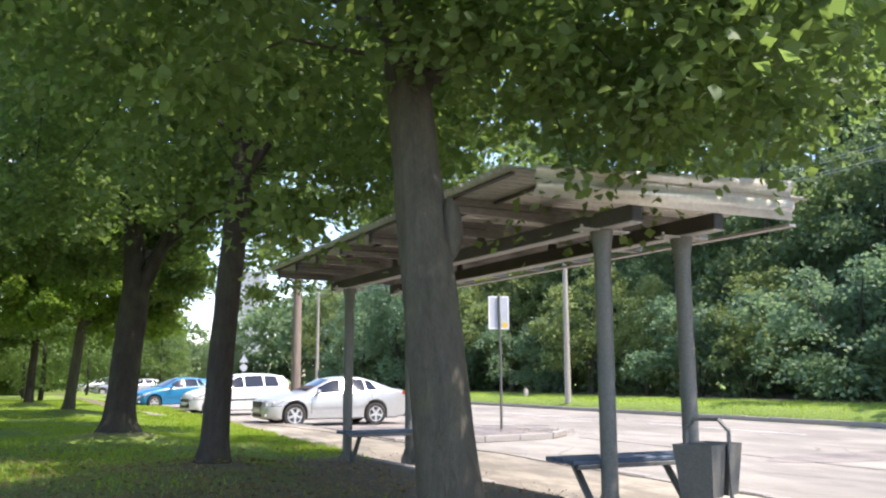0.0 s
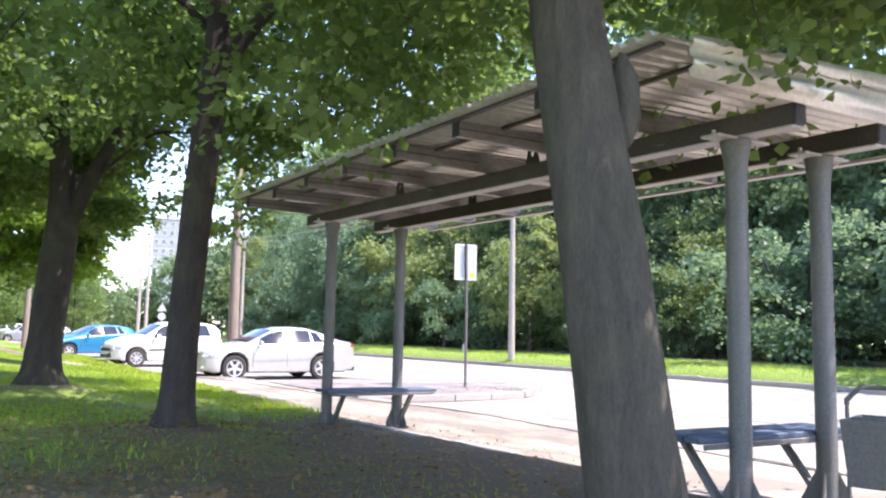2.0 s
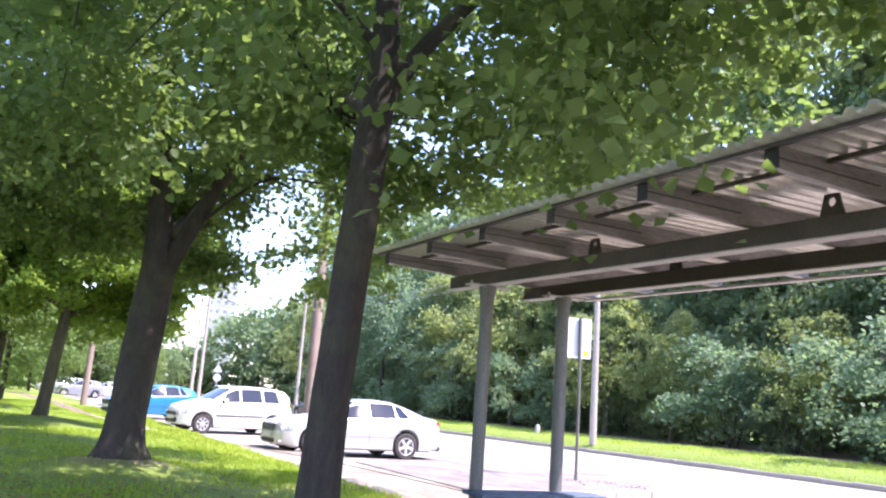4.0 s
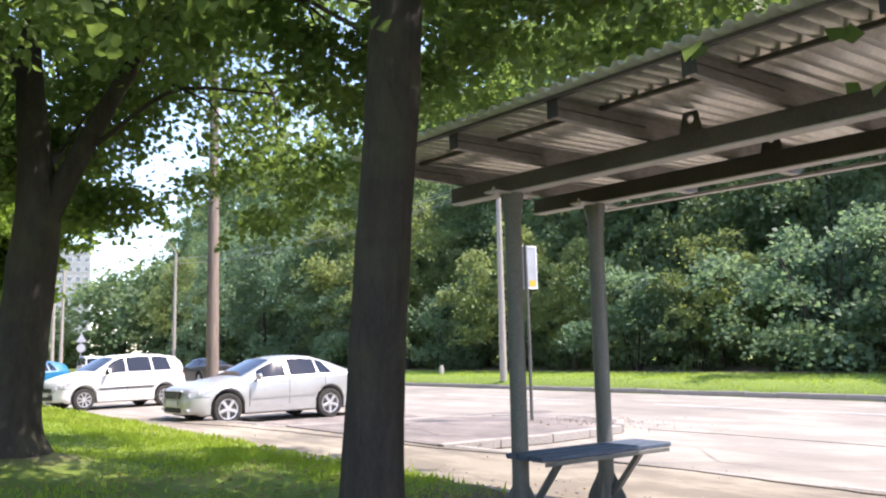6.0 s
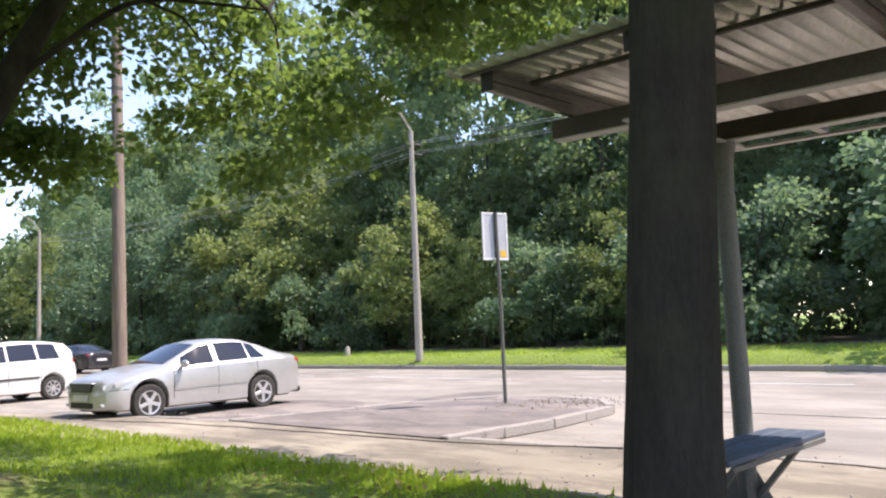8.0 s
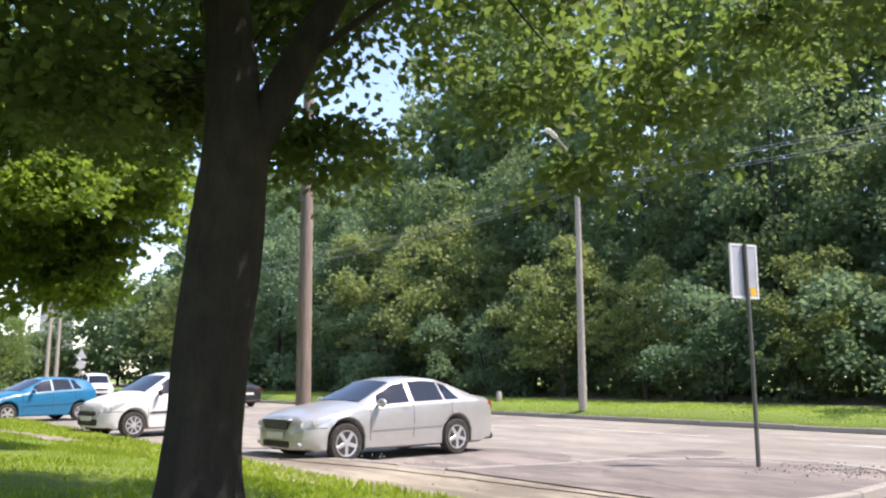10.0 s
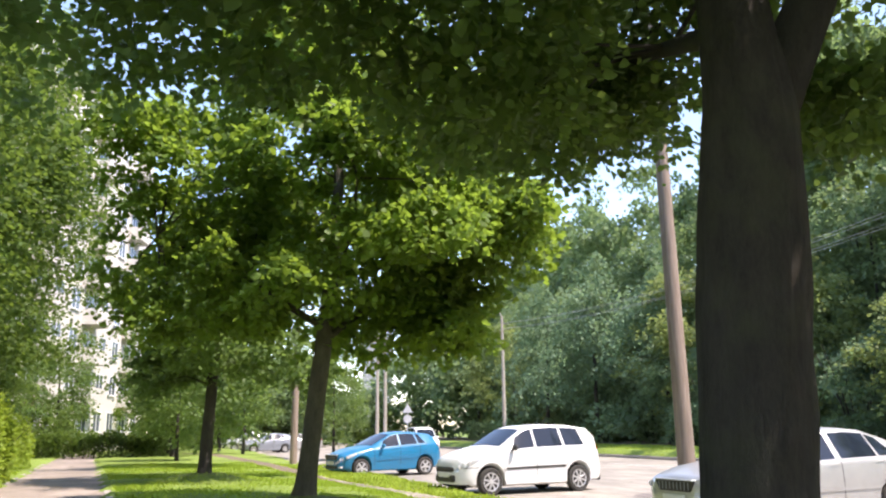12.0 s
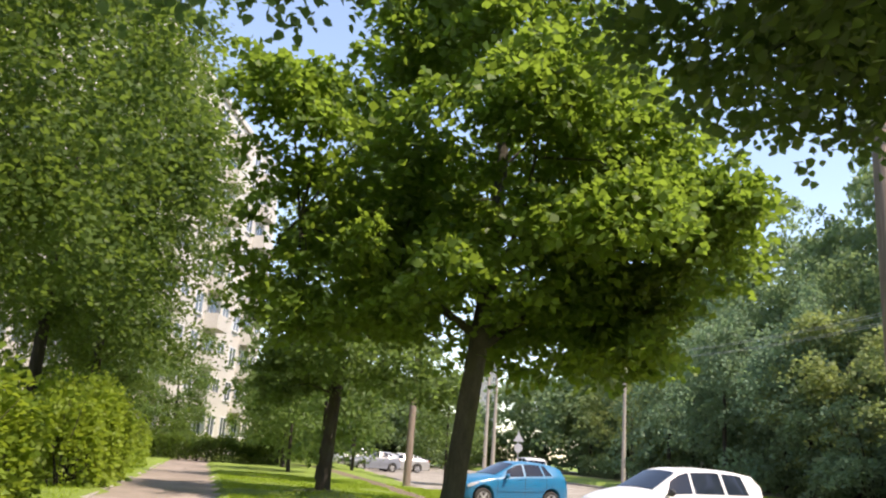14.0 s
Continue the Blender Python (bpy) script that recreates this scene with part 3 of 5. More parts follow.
        bmesh.ops.transform(bm, matrix=w, verts=bm.verts)
        part("fold", bm, BEAM, rib)
        bm = slab(bmesh.new(), 4.86, y - 0.03, 2.682, 5.6, y + 0.035, 2.688)
        bmesh.ops.transform(bm, matrix=w, verts=bm.verts)
        part("rib_flange", bm, FLANGE, rib)
        bm = slab(bmesh.new(), 2.83, y - 0.045, 2.73, 2.838, y + 0.045, 2.86)
        bmesh.ops.transform(bm, matrix=w, verts=bm.verts)
        part("rib_end", bm, PLASTIC, rib)
        add("rail", slab(bmesh.new(), 3.22, y - 1.0, 2.832, 3.25, y - 0.04, 2.86), BEAM)
    add("edge_rail", slab(bmesh.new(), 2.79, 5.2, 2.835, 2.825, 12.62, 2.858), BEAM)
    add("edge_rail", slab(bmesh.new(), 5.60, 5.22, 2.665, 5.68, 12.62, 2.69), FLANGE)
    # corrugated sheet: ridges across the roof
    prof = []
    y = 5.14
    while y < 12.66:
        prof += [(y, 0.0), (y + 0.045, 0.0), (y + 0.062, 0.032), (y + 0.098, 0.032), (y + 0.115, 0.0)]
        y += 0.12
    xs = (2.72, 3.4, 4.3, 5.1, 5.78)
    V, F = [], []
    for layer in (0.0, 0.006):
        for x in xs:
            z = 2.862 + (x - 2.72) * 0.0145
            V += [(x - 4.3, q - 8.8, z + h + layer + rise * (q - 8.8)) for q, h in prof]
    n, m = len(prof), len(xs)
    for layer in (0, 1):
        for i in range(m - 1):
            for j in range(n - 1):
                a = layer * n * m + i * n + j
                F.append((a, a + 1, a + n + 1, a + n) if layer else (a, a + n, a + n + 1, a + 1))
    for i in (0, m - 1):
        for j in range(n - 1):
            a = i * n + j
            F.append((a, a + 1, a + 1 + n * m, a + n * m))
    attach("roof_sheet", mesh_of("roof_sheet", V, F, SHEET), s, "weathered corrugated galvanised roof sheet")
    # folded end board
    V, F = [], []
    steps = ((0.0, 0.0), (0.0, 0.07), (-0.03, 0.085), (-0.03, 0.15), (0.0, 0.165), (0.0, 0.24), (-0.03, 0.255), (-0.03, 0.33))
    for x, z0, k in ((2.97, 2.61, 0.68), (5.58, 2.63, 1.05)):
        V += [(x - 4.3, 5.16 + dy - 8.8, z0 + dz * k) for dy, dz in steps] + [(x - 4.3, 5.172 + dy - 8.8, z0 + dz * k) for dy, dz in steps]
    n = len(steps)
    for j in range(n - 1):
        F += [(j, 2 * n + j, 2 * n + j + 1, j + 1), (n + j + 1, 3 * n + j + 1, 3 * n + j, n + j), (j, j + 1, n + j + 1, n + j), (2 * n + j + 1, 2 * n + j, 3 * n + j, 3 * n + j + 1)]
    F += [(0, n, 3 * n, 2 * n), (n - 1, 3 * n - 1, 4 * n - 1, 2 * n - 1)]
    attach("end_board", mesh_of("end_board", V, F, SHEET), s, "ribbed galvanised board closing the roof end")


def build_bench(y, side, z, where):
    b = thing("bench", "dark blue plank bench " + where, "bench", pose(4.36, y, z), "shelter benches")
    for k in range(3):
        o = box("plank", (-0.76, -0.2 + k * 0.14, 0.49, 0.76, -0.07 + k * 0.14, 0.53), BLUE_WOOD, b, 0.008)
        o.rotation_euler = (0, 0, random.uniform(-0.006, 0.006))
    box("under_rail", (-0.72, -0.21, 0.455, 0.72, -0.19, 0.489), STEEL, b, 0.004)
    for x in (-0.52, 0.42):
        tip, foot = Vector((x, 0.16 * side, 0.485)), Vector((x, -0.22 * side, 0.03))
        bm = slab(bmesh.new(), -0.028, -0.02, -(foot - tip).length, 0.028, 0.02, 0.0, 0.004, look(tip, foot))
        part("leg", bm, STEEL, b)
    return b


def build_bin():
    b = thing("litter_bin", "grey steel litter bin of two tilting boxes under an arched frame", "litter bin", pose(4.40, 5.06, 0.1, 0, 0, 20))
    for sx in (-1, 1):
        bm = bmesh.new()
        lo = [(-0.08, -0.13, 0.30), (0.075, -0.13, 0.30), (0.075, 0.13, 0.30), (-0.08, 0.13, 0.30)]
        hi = [(-0.10, -0.16, 0.68), (0.12, -0.16, 0.68), (0.12, 0.16, 0.68), (-0.10, 0.16, 0.68)]
        a = [bm.verts.new((sx * x, y, z)) for x, y, z in lo]
        c = [bm.verts.new((sx * x, y, z)) for x, y, z in hi]
        i = [bm.verts.new((sx * (x * 0.9), y * 0.9, z)) for x, y, z in hi]
        j = [bm.verts.new((sx * (x * 0.88), y * 0.88, z + 0.02)) for x, y, z in lo]
        bm.faces.new(a)
        bm.faces.new(j)
        for k in range(4):
            q = (k + 1) % 4
            bm.faces.new((a[k], a[q], c[q], c[k]))
            bm.faces.new((c[k], c[q], i[q], i[k]))
            bm.faces.new((i[k], i[q], j[q], j[k]))
        bmesh.ops.transform(bm, matrix=Matrix.Translation((sx * 0.125, 0, 0)), verts=bm.verts)
        part("box", bm, STEEL, b, "grey painted steel box")
    for y in (-0.175, 0.175):
        box("upright", (-0.02, y - 0.008, 0.02, 0.02, y + 0.008, 0.76), STEEL, b, 0.002)
    part("handle", tube(bmesh.new(), [(0, -0.175, 0.75), (0, -0.175, 0.78), (0, -0.10, 0.86), (0, 0.10, 0.86), (0, 0.175, 0.78), (0, 0.175, 0.75)], [0.016] * 6, 6), STEEL, b, "", 20)


build_shelter()
build_bench(11.63, -1, 0.0, "at the far posts of the shelter")
build_bench(5.9, 1, 0.1, "beside the litter bin")
build_bin()


# ---- poles, lamp, sign, wires ----
def build_stop_sign():
    s = thing("bus_stop_sign", "grey metal stop sign seen from behind on a thin post", "road sign", pose(10.1, 18.62, 0.03, 0, 0, 0))
    part("post", tube(bmesh.new(), [(0, 0, -0.1), (0.0, 0, 1.6), (-0.03, 0, 3.36)], [0.034, 0.032, 0.032], 12), STEEL, s)
    turn = pose(-0.02, 0.045, 0, 0, 0, -14)
    bm = slab(bmesh.new(), -0.25, -0.01, 2.53, 0.25, 0.01, 3.34, 0.003, turn)
    board = part("board", bm, SIGN_BACK, s, "unpainted grey back of the board")
    for d in ((-0.27, -0.018, 2.51, -0.235, 0.018, 3.36), (0.235, -0.018, 2.51, 0.27, 0.018, 3.36), (-0.235, -0.018, 2.51, 0.235, 0.018, 2.545), (-0.235, -0.018, 3.325, 0.235, 0.018, 3.36)):
        part("rim", slab(bmesh.new(), *d, 0.003, turn), SIGN_RIM, board)
    part("sticker", slab(bmesh.new(), 0.10, -0.0165, 2.56, 0.22, -0.0125, 2.68, 0, turn), YELLOW, board, "yellow square sticker")


def wood_pole(x, y, z0, h, lean, r=0.15):
    p = thing("utility_pole", "tall weathered wooden utility pole" + (" behind the silver car" if y < 30 else " on the grass"), "utility pole", pose(x, y, z0), "poles")
    n = 14
    part("shaft", tube(bmesh.new(), [(lean[0] * k / n, lean[1] * k / n, h * k / n) for k in range(n + 1)], [r * (1 - 0.35 * k / n) for k in range(n + 1)], 16, True, 0.04, x), OLD_WOOD, p)
    for a in (0.72, 0.75):
        part("band", tube(bmesh.new(), [(lean[0] * a, lean[1] * a, h * a), (lean[0] * a, lean[1] * a, h * a + 0.05)], [r * 0.8] * 2, 16), STEEL, p)


def lamp_post(x, y, z0, h, group="street lamps"):
    p = thing("street_lamp", "concrete street lamp post with a curved arm over the road", "street lamp", pose(x, y, z0), group)
    part("shaft", tube(bmesh.new(), [(0, 0, -0.1), (0, 0, h * 0.5), (0, 0, h)], [0.15, 0.12, 0.09], 14), CONCRETE, p)
    arm = part("arm", tube(bmesh.new(), [(0, 0, h - 0.25), (-0.05, 0, h + 0.1), (-0.45, 0, h + 0.55), (-1.05, 0.02, h + 0.95)], [0.045, 0.045, 0.04, 0.038], 10), CONCRETE, p)
    bm = bmesh.new()
    bmesh.ops.create_uvsphere(bm, u_segments=14, v_segments=8, radius=1)
    bmesh.ops.transform(bm, matrix=Matrix.Translation((-1.28, 0.02, h + 1.06)) @ Matrix.Rotation(0.42, 4, "Y") @ Matrix.Diagonal((0.36, 0.14, 0.09, 1)), verts=bm.verts)
    part("lamp_head", bm, SIGN_RIM, p, "pale grey lamp head")
    for z in (h - 0.9, h - 0.5):
        o = box("crossarm", (-0.06, -0.06, z - 0.03, 0.55, 0.06, z + 0.03), STEEL, p, 0.005)
    return p


build_stop_sign()
wood_pole(7.02, 27.06, -0.1, 9.6, (-0.05, 0.05), 0.165)
wood_pole(2.85, 50, 0.05, 8.5, (0.05, 0), 0.16)
lamp_post(21.2, 32.35, 0.28, 9.0)
lamp_post(19.9, 68.8, 0.05, 9.4)
lamp_post(21.6, -6, 0.28, 9.0)

wires = thing("overhead_wires", "thin overhead wires strung along the road", "wires", pose(0, 0, 0))
spans = ((21.6, -6.0, 0.28 + 9.0), (21.2, 32.35, 0.28 + 9.0), (19.9, 68.8, 0.05 + 9.4))
for (xa, ya, za), (xb, yb, zb) in zip(spans, spans[1:]):
    for off, dz in ((0.15, -0.42), (0.5, -0.42), (0.15, -0.82), (0.5, -0.82)):
        n = 20
        pts = [(xa + (xb - xa) * k / n + off, ya + (yb - ya) * k / n, za + (zb - za) * k / n + dz - 3.0 * (k / n) * (1 - k / n)) for k in range(n + 1)]
        part("wire", tube(bmesh.new(), pts, [0.008] * (n + 1), 5, False), SIGN_BACK, wires)

box_stone = thing("marker_stone", "small pale concrete marker on the verge", "marker", pose(22.6, 38.5, 0.36))
part("block", tube(bmesh.new(), [(0, 0, -0.1), (0, 0, 0.3), (0, 0, 0.42)], [0.14, 0.13, 0.07], 10), CONCRETE, box_stone)
sg = thing("road_sign", "grey backs of round and triangular road signs on one post", "road sign", pose(16.3, 82, -0.1), "far signs")
part("post", tube(bmesh.new(), [(0, 0, 0), (0, 0, 3.9)], [0.05, 0.05], 8), SIGN_BACK, sg)
part("disc", tube(bmesh.new(), [(0, -0.08, 2.55), (0, -0.06, 2.55)], [0.36, 0.36], 20), SIGN_BACK, sg, "grey back of a round sign")
bm = bmesh.new()
tri = [bm.verts.new((x, y, z)) for y in (-0.085, -0.065) for x, z in ((-0.45, 3.05), (0.45, 3.05), (0.0, 3.8))]
bm.faces.new(tri[:3]), bm.faces.new(tri[:2:-1])
for k in range(3):
    bm.faces.new((tri[k], tri[3 + k], tri[3 + (k + 1) % 3], tri[(k + 1) % 3]))
part("triangle", bm, SIGN_BACK, sg, "grey back of a triangular sign")
for x in (16.4, 17.2):
    up = thing("utility_pole", "tall pale concrete utility pole far along the road", "pole", pose(x, 94, -0.1), "far utility poles")
    part("shaft", tube(bmesh.new(), [(0, 0, 0), (0, 0, 5.5), (0, 0, 11)], [0.2, 0.16, 0.11], 10), CONCRETE, up)
    part("crossarm", slab(bmesh.new(), -0.7, -0.05, 10.2, 0.7, 0.05, 10.32), CONCRETE, up)



# ---- cars ----
def car_shape(kind):
    """Side and plan outlines of a car, nose at x = 0."""
    if kind == "liftback":
        return dict(L=4.57, wheels=(0.87, 3.448), r=0.335, low=0.20,
                    top=((0, .66), (.02, .735), (.08, .80), (.5, .90), (1.1, .99), (1.25, 1.02), (2.02, 1.385), (2.35, 1.445), (2.75, 1.46), (3.1, 1.435), (3.5, 1.33), (4.08, 1.12), (4.42, 1.07), (4.54, .99), (4.57, .82)),
                    belt=((0, .62), (.08, .71), (.6, .83), (1.2, .93), (2, .965), (3.5, 1.02), (4.1, 1.03), (4.5, .97), (4.57, .80)),
                    wide=((0, .50), (.04, .65), (.12, .75), (.3, .84), (.6, .88), (1.2, .885), (3.6, .885), (4.2, .85), (4.5, .75), (4.57, .66)),
                    roof=((0, .48), (.15, .62), (.6, .70), (1.15, .735), (1.3, .70), (2.05, .585), (3.4, .57), (4.08, .66), (4.5, .64), (4.57, .54)),
                    screen=(1.27, 2.0), rear=(3.33, 4.02), side=((1.52, 1.62, 2.28, 2.30), (2.40, 2.40, 3.12, 3.10), (3.17, 3.15, 3.54, 3.36)), doors=(1.36, 2.35, 3.3), spokes=5)
    if kind == "mpv":
        return dict(L=4.08, wheels=(0.77, 3.31), r=0.315, low=0.21,
                    top=((0, .68), (.03, .78), (.12, .87), (.5, .98), (.9, 1.07), (1.12, 1.115), (1.78, 1.51), (2.0, 1.575), (2.6, 1.61), (3.3, 1.59), (3.75, 1.53), (3.95, 1.35), (4.03, 1.05), (4.08, .85)),
                    belt=((0, .60), (.12, .76), (.6, .89), (1.0, 1.0), (2, 1.045), (3.6, 1.085), (3.98, 1.05), (4.08, .80)),
                    wide=((0, .36), (.07, .56), (.22, .73), (.48, .82), (.8, .86), (1.2, .865), (3.4, .865), (3.9, .82), (4.08, .70)),
                    roof=((0, .28), (.15, .5), (.6, .70), (1.05, .72), (1.2, .70), (1.8, .60), (3.6, .59), (3.95, .66), (4.08, .6)),
                    screen=(1.13, 1.76), rear=(3.80, 4.0), side=((1.36, 1.54, 2.02, 2.04), (2.09, 2.09, 2.86, 2.84), (2.93, 2.91, 3.52, 3.44)), doors=(1.12, 2.05, 2.95), spokes=8)
    if kind == "van":
        return dict(L=4.4, wheels=(0.85, 3.55), r=0.32, low=0.24,
                    top=((0, .58), (.03, .72), (.14, .84), (.6, .98), (.9, 1.06), (1.55, 1.62), (1.85, 1.78), (2.5, 1.82), (3.6, 1.82), (4.2, 1.79), (4.35, 1.6), (4.4, .95)),
                    belt=((0, .52), (.14, .74), (.6, .92), (1.0, 1.02), (4.3, 1.05), (4.4, .9)),
                    wide=((0, .66), (.04, .76), (.2, .84), (.6, .88), (4.2, .88), (4.4, .82)),
                    roof=((0, .54), (.15, .68), (.6, .76), (.95, .78), (1.6, .70), (4.3, .70), (4.4, .68)),
                    screen=(0.95, 1.58), rear=(4.33, 4.38), side=((1.25, 1.4, 1.95, 1.97), (2.1, 2.1, 2.95, 2.95), (3.1, 3.1, 4.1, 4.0)), doors=(1.1, 2.05, 3.05), spokes=6)
    return dict(L=3.95, wheels=(0.74, 3.229), r=0.305, low=0.20,
                top=((0, .60), (.03, .68), (.10, .76), (.5, .90), (.95, .99), (1.18, 1.025), (1.95, 1.41), (2.2, 1.465), (2.55, 1.48), (3.05, 1.46), (3.5, 1.40), (3.7, 1.30), (3.88, 1.04), (3.95, .80)),
                belt=((0, .54), (.10, .67), (.6, .82), (1.1, .925), (2, .985), (3.3, 1.07), (3.8, 1.05), (3.95, .76)),
                wide=((0, .36), (.07, .56), (.22, .73), (.5, .83), (.9, .86), (3.3, .86), (3.75, .80), (3.95, .66)),
                roof=((0, .28), (.15, .5), (.6, .69), (1.15, .71), (1.3, .68), (1.97, .57), (3.2, .55), (3.8, .62), (3.95, .54)),
                screen=(1.2, 1.92), rear=(3.62, 3.86), side=((1.48, 1.64, 2.18, 2.2), (2.26, 2.26, 2.92, 2.86), (2.97, 2.93, 3.25, 3.06)), doors=(1.2, 2.21, 3.0), spokes=5)


def build_wheel(r, spokes, parent, x, y, z, sgn):
    wheel = part("wheel", tube(bmesh.new(), [(0, -0.085, 0), (0, 0.06, 0)], [r * 0.6, r * 0.6], 20), PLASTIC, parent)
    wheel.location = (x, y, z)
    wheel.scale = (1, sgn, 1)
    bm = bmesh.new()
    prof = ((r * 0.66, -0.075), (r * 0.72, -0.098), (r * 0.93, -0.098), (r, -0.07), (r, 0.07), (r * 0.93, 0.095), (r * 0.68, 0.09))
    n = 28
    rings = [[bm.verts.new((q * math.cos(2 * math.pi * k / n), h, q * math.sin(2 * math.pi * k / n))) for k in range(n)] for q, h in prof]
    for a, b in zip(rings, rings[1:]):
        for k in range(n):
            bm.faces.new((a[k], a[(k + 1) % n], b[(k + 1) % n], b[k]))
    part("tyre", bm, RUBBER, wheel)
    bm = bmesh.new()
    prof = ((r * 0.58, -0.07), (r * 0.60, -0.088), (r * 0.665, -0.094), (r * 0.67, -0.06))
    rings = [[bm.verts.new((q * math.cos(2 * math.pi * k / n), h, q * math.sin(2 * math.pi * k / n))) for k in range(n)] for q, h in prof]
    for a, b in zip(rings, rings[1:]):
        for k in range(n):
            bm.faces.new((a[k], a[(k + 1) % n], b[(k + 1) % n], b[k]))
    for k in range(spokes):
        wd = 0.2 * r if spokes < 7 else 0.12 * r
        slab(bm, 0.12 * r, -0.092, -wd / 2, r * 0.62, -0.078, wd / 2, 0.004, Matrix.Rotation(2 * math.pi * k / spokes + 0.3, 4, "Y"))
    tube(bm, [(0, -0.096, 0), (0, -0.07, 0)], [r * 0.16, r * 0.2], 14)
    part("rim", bm, ALLOY, wheel)


def build_car(name, label, kind, paint, m, group="parked cars", face=True):
    s = car_shape(kind)
    L, r, low = s["L"], s["r"], s["low"]
    T = lambda key, x: float(np.interp(x, [p[0] for p in s[key]], [p[1] for p in s[key]]))
    car = thing(name, label, "car", m, group)

    def sill(x):
        z = low + (0.05 if x < 0.3 or x > L - 0.4 else 0)
        for wx in s["wheels"]:
            d = abs(x - wx)
            R = r + 0.055
            if d < R:
                z = max(z, r + math.sqrt(R * R - d * d))
        return z

    def section(x):
        w, zb, zt, wt, zl = T("wide", x), T("belt", x), T("top", x), T("roof", x), sill(x)
        zt = max(zt, zb + 0.02)
        mid = 0.5 * (low + zb)
        pts = [(0, zl), (w * 0.90, zl), (w * 0.965, zl + 0.04), (w * 0.985, max(zl + 0.05, mid - 0.12)), (w * 0.995, max(zl + 0.055, mid)), (w, max(zl + 0.06, mid + 0.1)), (w * 0.985, max(zl + 0.065, zb - 0.06)), (w * 0.955, max(zl + 0.07, zb))]
        g = zt - zb
        side = [(w * 0.955 + (wt - w * 0.955) * f, zb + (g - min(0.06, g * 0.35)) * f) for f in (0.5, 1.0)]
        pts += side + [(wt * 0.93, zt - min(0.02, g * 0.15)), (wt * 0.5, zt + 0.004), (0, zt + 0.014)]
        return pts

    xs = sorted({round(v, 3) for v in list(np.linspace(0, L, 46)) + [p[0] for p in s["top"]] + [wx + d * (r + 0.055) for wx in s["wheels"] for d in (-1, -0.985, -0.94, -0.85, -0.7, -0.5, -0.25, 0, 0.25, 0.5, 0.7, 0.85, 0.94, 0.985, 1)]})
    bm = bmesh.new()
    rows = []
    for x in xs:
        p = section(x)
        full = [(y, z) for y, z in p] + [(-y, z) for y, z in p[-2:0:-1]]
        rows.append([bm.verts.new((x, y, z)) for y, z in full])
    k = len(rows[0])
    for a, b in zip(rows, rows[1:]):
        for j in range(k):
            bm.faces.new((a[j], a[(j + 1) % k], b[(j + 1) % k], b[j]))
    bm.faces.new(rows[0])
    bm.faces.new(rows[-1][::-1])
    body = part("body", bm, paint, car, "", 40)

    def surface(x, u, sgn, lift):
        p = section(x)
        q = section(x + 0.01)
        i = min(int(u), len(p) - 2)
        f = u - i
        y, z = (p[i][0] + (p[i + 1][0] - p[i][0]) * f, p[i][1] + (p[i + 1][1] - p[i][1]) * f)
        ty, tz = p[i + 1][0] - p[i][0], p[i + 1][1] - p[i][1]
        y2, z2 = (q[i][0] + (q[i + 1][0] - q[i][0]) * f, q[i][1] + (q[i + 1][1] - q[i][1]) * f)
        n = Vector((0.01, y2 - y, z2 - z)).cross(Vector((0, ty, tz)))
        if n.length:
            n.normalize()
        if n.y * 1 + n.z * 0.5 < 0 and u < 9.5 or u >= 9.5 and n.z < 0:
            n = -n
        return Vector((x, y, z)) + n * lift, sgn

    def panel(nm, corners, mat, lift=0.006, sgn=1, nx=8, nu=4, parent=body, lab=""):
        """A thin panel on the body; corners: (x, u) four times, round."""
        bm = bmesh.new()
        (a, b, c, d) = corners
        grid = []
        for i in range(nx + 1):
            f = i / nx
            row = []
            for j in range(nu + 1):
                g = j / nu
                x = (a[0] * (1 - f) + b[0] * f) * (1 - g) + (d[0] * (1 - f) + c[0] * f) * g
                u = (a[1] * (1 - f) + b[1] * f) * (1 - g) + (d[1] * (1 - f) + c[1] * f) * g
                p, _ = surface(x, u, 1, lift)
                row.append(bm.verts.new((p.x, p.y * sgn, p.z)))
            grid.append(row)
        for i in range(nx):
            for j in range(nu):
                bm.faces.new((grid[i][j], grid[i + 1][j], grid[i + 1][j + 1], grid[i][j + 1]))
        return part(nm, bm, mat, parent, lab)

    for sgn in (1, -1):
        for x0, x1, x2, x3 in s["side"]:
            panel("side_window", ((x0, 7.12), (x2, 7.12), (x3, 8.93), (x1, 8.93)), GLASS, 0.006, sgn)
        for dx in s["doors"]:
            panel("door_gap", ((dx, 2.6), (dx + 0.012, 2.6), (dx + 0.012, 6.95), (dx, 6.95)), PLASTIC, 0.003, sgn, 1, 10)
        for dx in s["doors"][1:]:
            h = panel("door_handle", ((dx - 0.24, 6.05), (dx - 0.06, 6.05), (dx - 0.06, 6.3), (dx - 0.24, 6.3)), paint, 0.028, sgn, 3, 2)
        mat = PLASTIC if kind in ("mpv",) else paint
        panel("rub_strip", ((s["doors"][0] + 0.05, 3.7), (s["doors"][2] - 0.05, 3.7), (s["doors"][2] - 0.05, 4.15), (s["doors"][0] + 0.05, 4.15)), mat, 0.016, sgn, 10, 2)
        panel("bumper_gap", ((0.1, 5.35), (0.46, 5.0), (0.46, 5.1), (0.1, 5.45)), PLASTIC, 0.003, sgn, 6, 1)
        mx = s["side"][0][0] + 0.02
        mz = T("belt", mx) + 0.06
        bm = bmesh.new()
        bmesh.ops.create_uvsphere(bm, u_segments=14, v_segments=8, radius=1)
